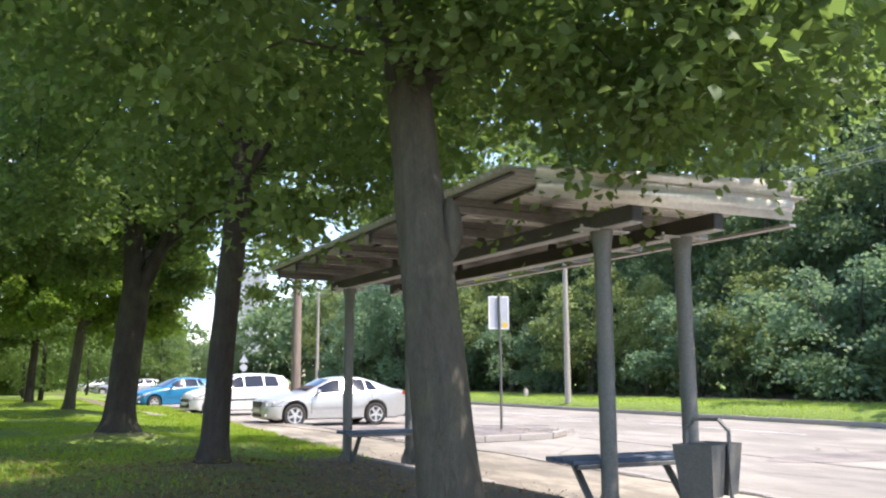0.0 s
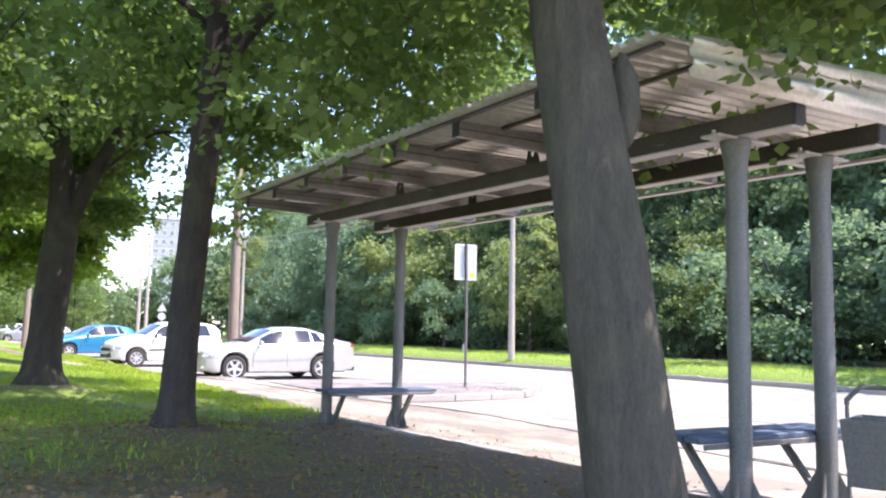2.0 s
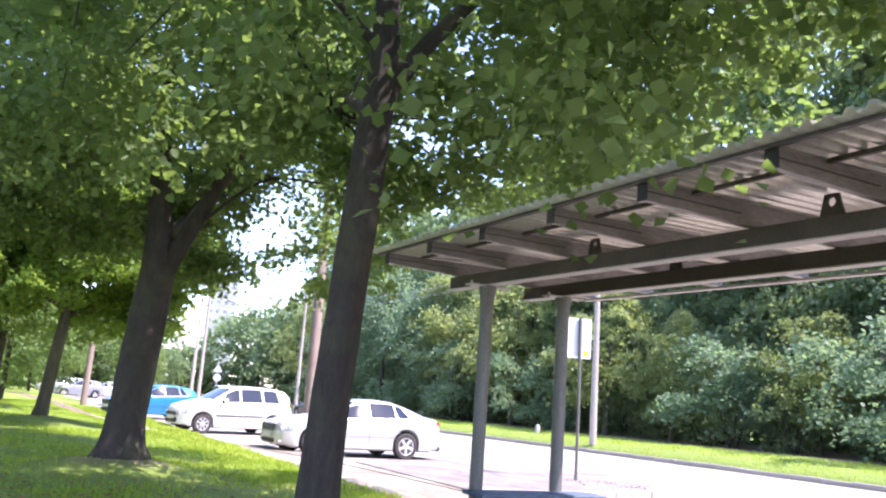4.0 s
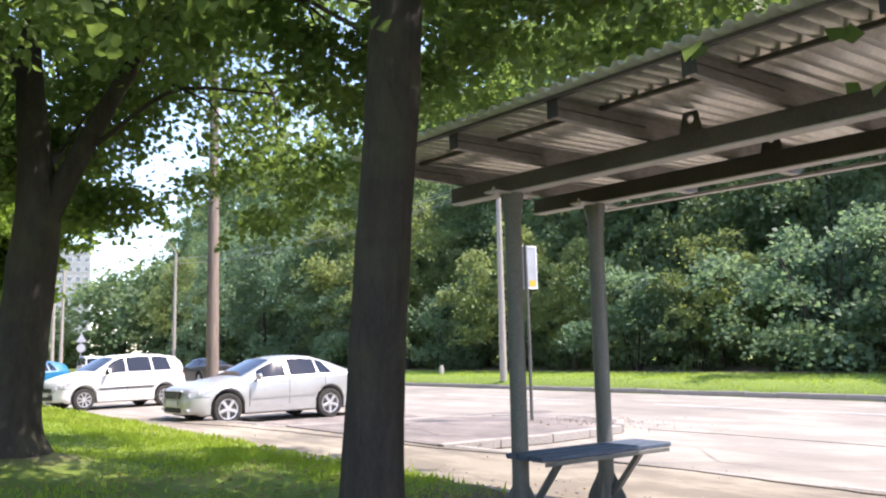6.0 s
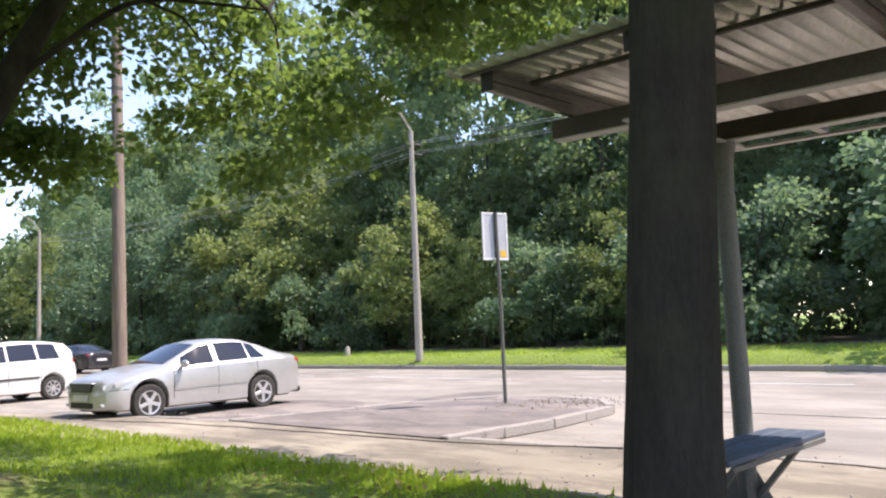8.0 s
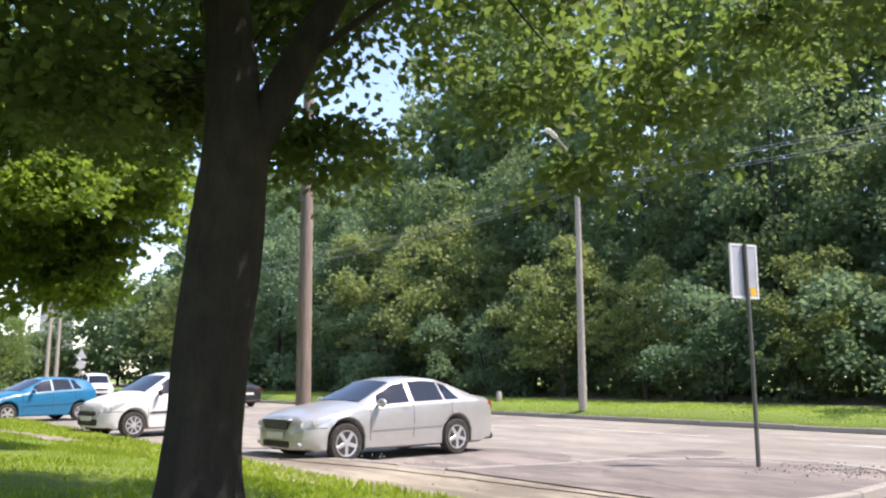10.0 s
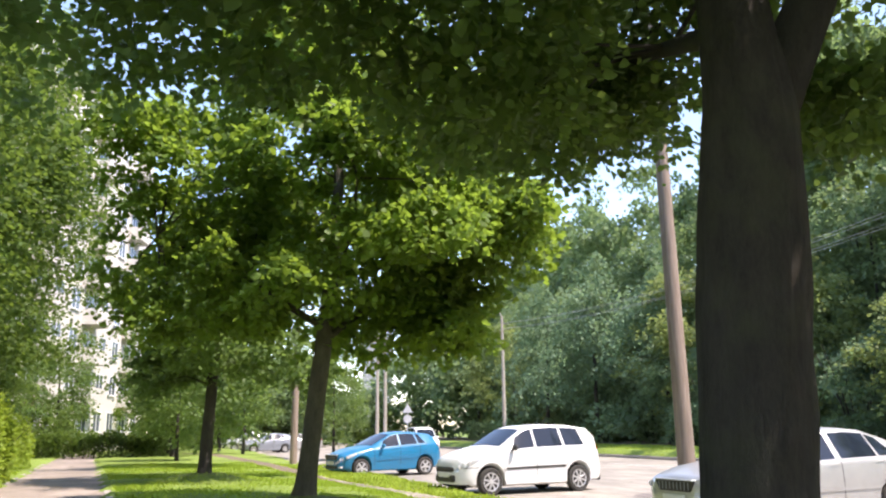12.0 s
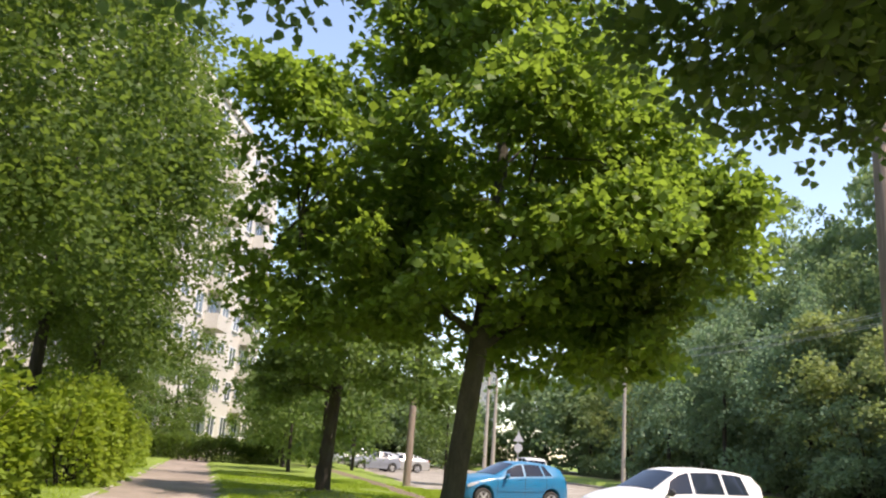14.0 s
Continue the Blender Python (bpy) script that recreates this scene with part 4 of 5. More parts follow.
        bmesh.ops.transform(bm, matrix=Matrix.Translation((mx, sgn * (T("wide", mx) + 0.08), mz)) @ Matrix.Diagonal((0.06, 0.12, 0.075, 1)), verts=bm.verts)
        slab(bm, mx - 0.02, sgn * (T("wide", mx) - 0.08), mz - 0.06, mx + 0.03, sgn * (T("wide", mx) + 0.02), mz - 0.035)
        part("door_mirror", bm, mat if kind != "mpv" else PLASTIC, body)
        bm = bmesh.new()
        cols = []
        for x, y in ((-0.01, T("wide", 0) * 0.9), (0.0, T("wide", 0)), (0.04, T("wide", 0.04)), (0.12, T("wide", 0.12)), (0.3, T("wide", 0.3)), (0.54, T("wide", 0.54))):
            zb = T("belt", max(0, x)) + 0.012
            taper = 1 - 0.45 * smoothstep(0.2, 0.54, x)
            yo = y * 0.985 + 0.012
            cols.append([bm.verts.new(p) for p in ((x + 0.05, sgn * yo * 0.93, zb - 0.14 * taper), (x - 0.008, sgn * yo, zb - 0.13 * taper), (x, sgn * yo * 0.995, zb - 0.06 * taper), (x + 0.02, sgn * yo * 0.975, zb), (x + 0.09, sgn * yo * 0.9, zb + 0.005))])
        for p, q in zip(cols, cols[1:]):
            for j in range(4):
                bm.faces.new((p[j], q[j], q[j + 1], p[j + 1]))
        lens = part("headlamp", bm, LAMP_GLASS, body)
        for x in (0.075, 0.24):
            bm = bmesh.new()
            bmesh.ops.create_cone(bm, cap_ends=True, segments=16, radius1=0.045, radius2=0.038, depth=0.02)
            bmesh.ops.transform(bm, matrix=Matrix.Translation((x, sgn * (T("wide", x) * 0.985 + 0.012), T("belt", x) - 0.05)) @ Matrix.Rotation(math.radians(-90 * sgn), 4, "X"), verts=bm.verts)
            part("lamp_reflector", bm, ALLOY, lens)
        panel("tail_lamp", ((L - 0.20, 6.0), (L - 0.03, 6.0), (L - 0.03, 7.4), (L - 0.16, 7.4)), TAIL, 0.006, sgn)
        for wx in s["wheels"]:
            build_wheel(r, s["spokes"], car, wx, sgn * (T("wide", wx) - 0.11) * 1, r, -sgn)
    a, b = s["screen"]
    for nm, x0, x1 in (("windscreen", a, b), ("rear_window", *s["rear"])):
        bm = bmesh.new()
        grid = []
        for i in range(9):
            x = x0 + (x1 - x0) * i / 8
            row = []
            for j in range(9):
                f = -0.9 + 1.8 * j / 8
                p = section(x)
                y = f * T("roof", x)
                q = [(yy, zz) for yy, zz in p[9:]][::-1]
                z = float(np.interp(abs(y), [v[0] for v in q], [v[1] for v in q]))
                row.append(bm.verts.new((x - 0.007, y, z + 0.009) if nm == "windscreen" else (x + 0.007, y, z + 0.009)))
            grid.append(row)
        for i in range(8):
            for j in range(8):
                bm.faces.new((grid[i][j], grid[i + 1][j], grid[i + 1][j + 1], grid[i][j + 1]))
        part(nm, bm, GLASS, body)
    zf = 0.30 if kind != "mpv" else 0.34
    if kind == "mpv":
        box("grille", (-0.03, -0.40, 0.54, 0.06, 0.40, 0.655), PLASTIC, body, 0.03)
        box("lower_grille", (-0.03, -0.44, 0.31, 0.09, 0.44, 0.47), PLASTIC, body, 0.03)
    else:
        bm = bmesh.new()
        rim = [bm.verts.new((x, y, z)) for x in (-0.028, 0.06) for y, z in ((-0.36, 0.575), (0.36, 0.575), (0.45, 0.73), (-0.45, 0.73))]
        bm.faces.new(rim[:4]), bm.faces.new(rim[:3:-1])
        for j in range(4):
            bm.faces.new((rim[j], rim[(j + 1) % 4], rim[4 + (j + 1) % 4], rim[4 + j]))
        bmesh.ops.bevel(bm, geom=bm.edges[:], offset=0.012, segments=2, affect="EDGES")
        grille = part("grille", bm, PLASTIC, body)
        for j in range(9):
            y = -0.34 + 0.085 * j
            box("grille_slat", (-0.036, y - 0.008, 0.60, -0.026, y + 0.008, 0.71), GREY_PAINT, grille, 0.002)
        box("grille_trim", (-0.036, -0.44, 0.728, 0.05, 0.44, 0.75), ALLOY, grille, 0.006)
        box("lower_grille", (-0.022, -0.42, 0.28, 0.05, 0.42, 0.385), PLASTIC, body, 0.02)
        for sgn in (-1, 1):
            box("fog_lamp", (0.006, sgn * 0.60 - 0.09, 0.31, 0.10, sgn * 0.60 + 0.06, 0.37), LAMP_GLASS, body, 0.015)
    box("front_plate", (-0.04, -0.26, 0.42, -0.02, 0.26, 0.53), PLATE, body, 0.004)
    box("rear_plate", (L - 0.01, -0.26, 0.62, L + 0.012, 0.26, 0.73), PLATE, body, 0.004)
    box("rear_bumper_trim", (L - 0.25, -0.72, 0.24, L + 0.012, 0.72, 0.36), PLASTIC, body, 0.03)
    box("underbody", (0.25, -0.60, 0.19, L - 0.25, 0.60, 0.62), PLASTIC, car, 0.02)
    part("aerial", tube(bmesh.new(), [(L * 0.7, 0, T("top", L * 0.7)), (L * 0.7 + 0.09, 0, T("top", L * 0.7) + 0.2)], [0.006, 0.004], 6), PLASTIC, body)
    return car


def park(kind, front, rear, z=-0.1, side=-1):
    """The pose that lays the near side's wheels of a car on two points."""
    s = car_shape(kind)
    ang = math.atan2(rear[1] - front[1], rear[0] - front[0])
    m = Matrix.Translation((front[0], front[1], z)) @ Matrix.Rotation(ang, 4, "Z")
    return m @ Matrix.Translation((-s["wheels"][0], -side * (float(np.interp(s["wheels"][0], [p[0] for p in s["wide"]], [p[1] for p in s["wide"]])) - 0.02), 0))


build_car("silver_car", "silver five-door liftback parked nose to the kerb", "liftback", SILVER, park("liftback", (6.19, 23.93), (8.76, 24.12)))
build_car("white_car", "white compact people carrier with black side strips", "mpv", WHITE, park("mpv", (5.2, 32.25), (7.69, 32.76)))
build_car("blue_car", "bright blue hatchback parked beside the lawn", "hatch", AZURE, park("hatch", (4.07, 41.54), (6.47, 42.22)))
build_car("black_car", "black liftback on the road, seen from behind", "liftback", BLACK_PAINT, pose(16.2, 55.4, -0.1, 0, 0, -84), "cars on the road")
build_car("white_van", "white small van coming along the road", "van", WHITE, pose(15.9, 74, -0.1, 0, 0, 88), "cars on the road")
build_car("grey_car", "grey hatchback parked far off under trees", "hatch", GREY_PAINT, pose(2.6, 80, -0.1, 0, 0, 12), "far parked cars")
build_car("silver_car", "silver liftback parked far off under trees", "liftback", SILVER, pose(4.9, 84, -0.1, 0, 0, 10), "far parked cars")
build_car("white_car", "white hatchback parked far off by the road", "hatch", WHITE, pose(5.8, 92, -0.1, 0, 0, 10), "far parked cars")
build_car("silver_car", "silver people carrier parked far off by the road", "mpv", SILVER, pose(1.6, 88, -0.1, 0, 0, 14), "far parked cars")


# ---- buildings ----
def block_of_flats(name, label, m, length, depth, floors, bays, mat, storey=3.0, windows=True):
    h = thing(name, label, "apartment block", m)
    H = floors * storey + 0.9
    wall = box("wall", (0, 0, 0, length, depth, H), mat, h, 0.0)
    box("roof", (-0.2, -0.2, H, length + 0.2, depth + 0.2, H + 0.45), mat, h, 0.02)
    pane = None
    bw = length / bays
    for f in range(floors):
        for b in range(bays):
            x0 = b * bw + bw * 0.25
            z0 = 0.9 + f * storey + 0.8
            wide = bw * 0.5
            if pane is None:
                bm = slab(bmesh.new(), 0, -0.03, 0, wide, 0.02, 1.5)
                pane = part("window", bm, PANE, h)
                bm = bmesh.new()
                for d in ((-0.08, -0.08, -0.08, 0.0, 0.03, 1.58), (wide, -0.08, -0.08, wide + 0.08, 0.03, 1.58), (0, -0.08, 1.5, wide, 0.03, 1.58), (-0.1, -0.14, -0.1, wide + 0.1, 0.03, -0.0), (wide / 2 - 0.03, -0.06, 0, wide / 2 + 0.03, 0.0, 1.5)):
                    slab(bm, *d)
                fr = part("frame", bm, SIGN_RIM, pane)
                pane.location = (x0, 0, z0)
                continue
            o = new("window", pane.data)
            o.parent, o.location = h, (x0, 0, z0)
            q = new("frame", pane.children[0].data)
            q.parent = o
    if windows:
        bal = None
        for f in range(1, floors):
            for b in range(1, bays, 3):
                if bal is None:
                    bm = slab(bmesh.new(), 0, -1.15, -0.15, bw * 0.92, 0, 0.0)
                    slab(bm, 0, -1.15, 0.0, bw * 0.92, -1.08, 1.05)
                    slab(bm, 0, -1.08, 0.0, 0.07, 0, 1.05)
                    slab(bm, bw * 0.92 - 0.07, -1.08, 0.0, bw * 0.92, 0, 1.05)
                    bal = part("balcony", bm, mat, h)
                    bal.location = (b * bw, 0, 0.9 + f * storey)
                    continue
                o = new("balcony", bal.data)
                o.parent, o.location = h, (b * bw, 0, 0.9 + f * storey)


block_of_flats("apartment_block", "pale nine-storey panel block with white window frames", pose(-19.2, 40.2, 0, 0, 0, 77), 59, 12, 9, 18, FACADE)
block_of_flats("apartment_tower", "slim grey apartment tower far beyond the road", pose(52.5, 276, 0, 0, 0, -12), 9.5, 9.5, 12, 4, FACADE_FAR, 3.0, False)


# ---- trees ----
def build_tree(name, label, base, trunk, limbs, crown, mat, bark, seed, leaf=0.12, detailed=True, flare=1.4, gaps=(), group="lime trees by the footway"):
    """trunk and limbs: (x, y, z, radius) rows in the world; crown: rows of (centre, half axes, sprays, leaves)."""
    rng = np.random.default_rng(seed)
    t = thing(name, label, "tree", pose(base[0], base[1], base[2]), group)
    off = np.array([base[0], base[1], base[2], 0])
    pts, rad = smooth_path([np.array(p) - off for p in trunk], 70)
    rad = [q * (1 + (flare - 1) * math.exp(-max(0, p[2]) / 0.16)) for p, q in zip(pts, rad)]
    bm = tube(bmesh.new(), pts, rad, 44, True, 0.11, seed)
    for k in range(6):
        a = 2 * math.pi * k / 6 + rng.uniform(-.3, .3)
        r0 = trunk[0][3] * 0.8
        tube(bm, [(math.cos(a) * r0 * 0.5, math.sin(a) * r0 * 0.5, 0.32), (math.cos(a) * r0 * 1.2, math.sin(a) * r0 * 1.2, 0.08), (math.cos(a) * r0 * 1.9, math.sin(a) * r0 * 1.9, -0.1)], [r0 * 0.42, r0 * 0.4, r0 * 0.16], 8, True, 0.1, k)
    part("trunk", bm, bark, t, "", 60)
    if seed == 11:
        bm = bmesh.new()
        bmesh.ops.create_uvsphere(bm, u_segments=14, v_segments=10, radius=1)
        for v in bm.verts:
            v.co *= 1 + 0.25 * noise.noise(v.co * 2.5)
        bmesh.ops.transform(bm, matrix=Matrix.Translation((0.03, 0.22, 2.06)) @ Matrix.Diagonal((0.075, 0.075, 0.2, 1)), verts=bm.verts)
        part("burl", bm, bark, t, "knotty swelling on the trunk", 80)
    for lm in limbs:
        p, q = smooth_path([np.array(v) - off for v in lm], 12)
        part("limb", tube(bmesh.new(), p, q, 10, True, 0.06, seed), bark, t, "", 60)
    C = []
    for k, (c, r, sprays, count, low) in enumerate(crown):
        cc = crown_centers(rng, sprays, c, r, 0.5 if k == 0 else 0.3, low)
        p, o = spray_points(rng, cc, rng.uniform(0.35, 0.85, len(cc)) * max(0.5, min(1.0, r[0] / 4)), count, np.array(c))
        keep = np.ones(len(p), bool)
        for gx, gy, gz, gr in gaps:
            keep &= ((p - np.array([gx, gy, gz])) ** 2).sum(1) > (gr * rng.uniform(0.75, 1.1, len(p))) ** 2
        p, o = p[keep], o[keep]
        spray = attach("crown" if k == 0 else "low_spray", leaves("crown", p - off[:3], o, leaf * (1.12 if k == 0 else 0.92), mat, rng, k > 0 and leaf < 0.11), t)
        if k > 0:
            tagged(spray, kind="stuff")
        C.append(cc)
    C = np.concatenate(C)
    # twigs from the limbs to the sprays
    heads = np.array([v[:3] for lm in limbs for v in lm[1:]] + [v[:3] for v in trunk[-3:]])
    for c in C[rng.permutation(len(C))[:40]]:
        h = heads[np.argmin(np.linalg.norm(heads - c, axis=1) + rng.uniform(0, 0.8, len(heads)))]
        mid = (h + c) / 2 + np.array([0, 0, 0.2])
        part("twig", tube(bmesh.new(), [tuple(np.array(v) - off[:3]) for v in (h, mid, c)], [0.022, 0.013, 0.004], 5, False), bark, t, "", 80)
    return t


build_tree("lime_tree", "leaning grey-barked lime tree beside the shelter", (2.03, 4.48, 0.14),
           [(2.03, 4.48, 0.04, .20), (1.99, 4.57, .7, .188), (1.95, 4.68, 1.4, .176), (1.92, 4.76, 1.95, .165), (1.9, 4.85, 2.5, .155), (1.86, 5.0, 3.4, .14), (1.8, 5.0, 4.6, .11), (1.9, 4.9, 6.5, .07)],
           [[(1.88, 4.9, 3.1, .07), (2.6, 5.0, 4.0, .05), (3.8, 5.1, 4.5, .03)], [(1.88, 4.95, 3.3, .07), (1.2, 4.3, 4.0, .05), (0.1, 3.9, 4.6, .03)], [(1.86, 5.0, 3.5, .07), (1.6, 5.8, 4.2, .05), (1.2, 7.0, 4.8, .03)], [(1.86, 5.0, 3.7, .06), (2.6, 3.6, 4.4, .04), (3.3, 2.5, 4.8, .03)]],
           [((2.2, 4.9, 5.5), (4.3, 4.0, 3.2), 340, 48000, -0.85), ((3.6, 4.2, 3.55), (2.1, 0.9, 0.75), 60, 5200, -1), ((0.2, 5.2, 3.6), (1.8, 1.4, 0.6), 40, 3000, -1), ((4.9, 6.6, 4.7), (1.9, 1.9, 0.9), 60, 5200, -1), ((1.95, 4.45, 3.55), (0.45, 0.35, 0.35), 14, 1000, -1), ((3.15, 4.7, 2.85), (0.28, 0.2, 0.3), 5, 60, -1)], LIME, BARK, 11, 0.084, gaps=((1.05, 8.0, 3.5, 0.75), (0.75, 7.0, 3.1, 0.5), (1.6, 5.75, 2.45, 0.85), (2.5, 6.2, 2.5, 0.85)))
build_tree("lime_tree", "dark upright lime tree on the lawn edge by the shelter", (1.66, 10.72, 0.24),
           [(1.66, 10.72, 0.12, .175), (1.68, 10.69, .8, .162), (1.7, 10.66, 1.5, .155), (1.76, 10.62, 2.5, .15), (1.82, 10.6, 3.5, .145), (1.88, 10.58, 4.1, .13), (1.8, 10.6, 5.5, .10), (1.7, 10.7, 7.5, .05)],
           [[(1.86, 10.58, 3.9, .09), (2.25, 10.4, 4.5, .075), (3.0, 10.0, 5.5, .05)], [(1.85, 10.6, 4.3, .05), (0.9, 10.8, 5.2, .035), (-0.5, 11.0, 6.2, .02)], [(1.82, 10.6, 3.7, .07), (2.0, 11.8, 4.3, .05), (2.3, 13.2, 4.6, .03)]],
           [((1.9, 11.0, 6.2), (4.4, 4.2, 3.4), 350, 54000, -0.85), ((2.85, 12.8, 3.9), (1.2, 1.1, 0.7), 36, 2900, -1), ((-0.8, 12.0, 3.8), (1.8, 1.7, 0.7), 45, 3600, -1), ((4.6, 10.8, 4.5), (2.0, 2.3, 0.8), 55, 4300, -1), ((5.6, 13.4, 5.4), (1.8, 1.8, 1.2), 50, 3600, -1), ((4.4, 8.6, 4.9), (1.5, 1.5, 0.8), 45, 3800, -1), ((5.7, 15.0, 4.9), (1.5, 1.4, 0.8), 45, 3600, -1)], LIME, BARK_DARK, 23, 0.084, gaps=((1.4, 9.3, 3.9, 0.75), (1.55, 10.0, 4.3, 0.6), (1.05, 8.0, 3.5, 0.6), (2.0, 13.1, 3.4, 0.55), (0.3, 14.3, 5.2, 0.8), (-1.6, 13.4, 5.6, 0.7)))
build_tree("lime_tree", "thick dark lime tree with a forked trunk", (0.98, 17.28, 0.28),
           [(0.98, 17.28, 0.16, .31), (1.0, 17.3, .9, .275), (1.04, 17.3, 1.6, .265), (1.1, 17.29, 2.4, .27), (1.15, 17.27, 3.0, .25), (1.1, 17.27, 3.6, .19), (1.0, 17.3, 4.6, .15), (0.9, 17.4, 7.5, .06)],
           [[(1.18, 17.25, 2.9, .17), (1.46, 17.1, 3.6, .13), (1.8, 16.9, 4.4, .11), (2.6, 16.6, 6.0, .06)], [(1.03, 17.3, 4.6, .11), (0.4, 17.2, 5.2, .09), (-0.9, 16.9, 5.7, .05)], [(1.1, 17.3, 3.5, .08), (1.6, 18.6, 4.1, .06), (2.0, 20.2, 4.7, .03)], [(1.6, 17.0, 3.8, .035), (2.4, 16.4, 4.6, .026), (3.3, 15.5, 4.4, .012)]],
           [((1.0, 17.6, 6.5), (4.3, 4.0, 3.4), 450, 76000, -0.85), ((3.5, 15.6, 3.4), (1.1, 1.0, 0.8), 32, 2600, -1), ((2.1, 17.5, 3.3), (0.62, 0.62, 0.42), 18, 1500, -1), ((-1.3, 18.2, 3.9), (2.0, 2.0, 0.8), 50, 4000, -1), ((2.2, 15.4, 5.4), (1.7, 1.4, 0.8), 45, 3600, -1), ((-0.8, 16.2, 4.6), (1.0, 1.0, 0.7), 30, 2500, -1), ((0.2, 18.4, 3.8), (0.9, 0.8, 0.5), 24, 2000, -1), ((2.6, 18.6, 6.0), (1.8, 1.5, 0.9), 45, 3800, -1), ((0.9, 20.4, 4.25), (1.6, 1.5, 0.6), 45, 3600, -1), ((-2.4, 20.3, 4.7), (1.5, 1.5, 0.8), 36, 2800, -1), ((1.9, 20.2, 4.5), (1.2, 1.2, 0.7), 40, 3600, -1)], LIME, BARK_DARK, 37, 0.084, gaps=((2.0, 15.0, 3.5, 0.6), (2.4, 15.6, 4.3, 0.95), (2.5, 16.6, 4.3, 0.8), (2.75, 17.4, 4.15, 0.75), (3.3, 18.6, 4.5, 0.7), (3.8, 20.0, 4.8, 1.2), (1.0, 15.2, 3.6, 0.8), (1.05, 16.3, 4.3, 0.7), (0.9, 15.4, 4.2, 0.6), (-2.6, 17.0, 6.0, 0.8), (-1.0, 15.5, 5.2, 0.6), (3.6, 15.4, 5.8, 0.6)))
build_tree("maple_tree", "young maple with bright green leaves on the lawn", (0.17, 27.25, 0.3),
           [(0.17, 27.25, 0.2, .17), (0.24, 27.17, 1.0, .155), (0.32, 27.06, 1.9, .145), (0.39, 26.98, 2.6, .135), (0.5, 26.9, 3.9, .11), (0.6, 26.9, 5.5, .08), (0.6, 27.0, 8.5, .04)],
           [[(0.4, 26.97, 2.8, .06), (1.5, 26.6, 3.7, .045), (2.8, 26.0, 4.5, .025)], [(0.42, 26.95, 3.0, .06), (-0.8, 26.8, 3.7, .045), (-2.2, 26.6, 4.3, .025)], [(0.48, 26.9, 3.5, .05), (0.6, 25.8, 4.3, .035), (0.5, 24.8, 4.9, .02)]],
           [((0.6, 27.0, 6.2), (2.8, 2.7, 3.8), 270, 31000, -0.95), ((2.3, 25.2, 4.7), (1.1, 0.9, 0.8), 34, 4200, -1), ((2.9, 25.6, 4.6), (1.25, 1.2, 0.9), 50, 5600, -1), ((2.6, 26.6, 5.9), (1.5, 1.5, 1.0), 40, 3800, -1), ((-1.9, 26.4, 4.3), (1.4, 1.2, 1.0), 36, 3200, -1), ((1.1, 24.2, 4.1), (1.0, 0.8, 0.6), 24, 2600, -1), ((-0.4, 24.5, 3.45), (0.9, 0.6, 0.3), 10, 700, -1), ((-1.4, 26.6, 3.2), (1.6, 1.3, 0.6), 34, 2800, -1), ((1.9, 26.6, 3.2), (1.5, 1.5, 0.6), 44, 3800, -1), ((2.2, 26.4, 3.6), (1.1, 1.2, 0.6), 30, 2900, -1), ((-2.4, 25.6, 5.7), (1.0, 0.9, 0.7), 24, 2200, -1), ((0.4, 24.2, 5.6), (1.4, 0.8, 0.7), 30, 2800, -1)], MAPLE, BARK, 41, 0.115, group="maples on the lawn")
build_tree("lime_tree", "slim dark tree further along the lawn", (-1.13, 36.0, 0.27),
           [(-1.13, 36.0, 0.15, .17), (-1.1, 36.0, 1.2, .15), (-1.03, 36.0, 2.6, .14), (-0.95, 36.0, 4.5, .10), (-0.9, 36.2, 8, .04)],
           [[(-1.0, 36.0, 2.9, .05), (0.2, 35.8, 3.6, .035), (1.2, 35.5, 4.2, .02)], [(-1.0, 36.0, 3.1, .05), (-2.2, 36.0, 3.7, .035), (-3.2, 35.8, 4.2, .02)]],
           [((-0.6, 36.0, 6.2), (2.7, 2.6, 3.8), 220, 17000, -0.95), ((-0.6, 34.0, 3.5), (2.4, 1.2, 0.9), 50, 3600, -1), ((-1.9, 35.6, 3.1), (1.3, 1.3, 0.8), 40, 3000, -1), ((1.2, 36.4, 3.2), (1.5, 1.5, 0.8), 40, 3000, -1)], LIME, BARK_DARK, 43, 0.12)


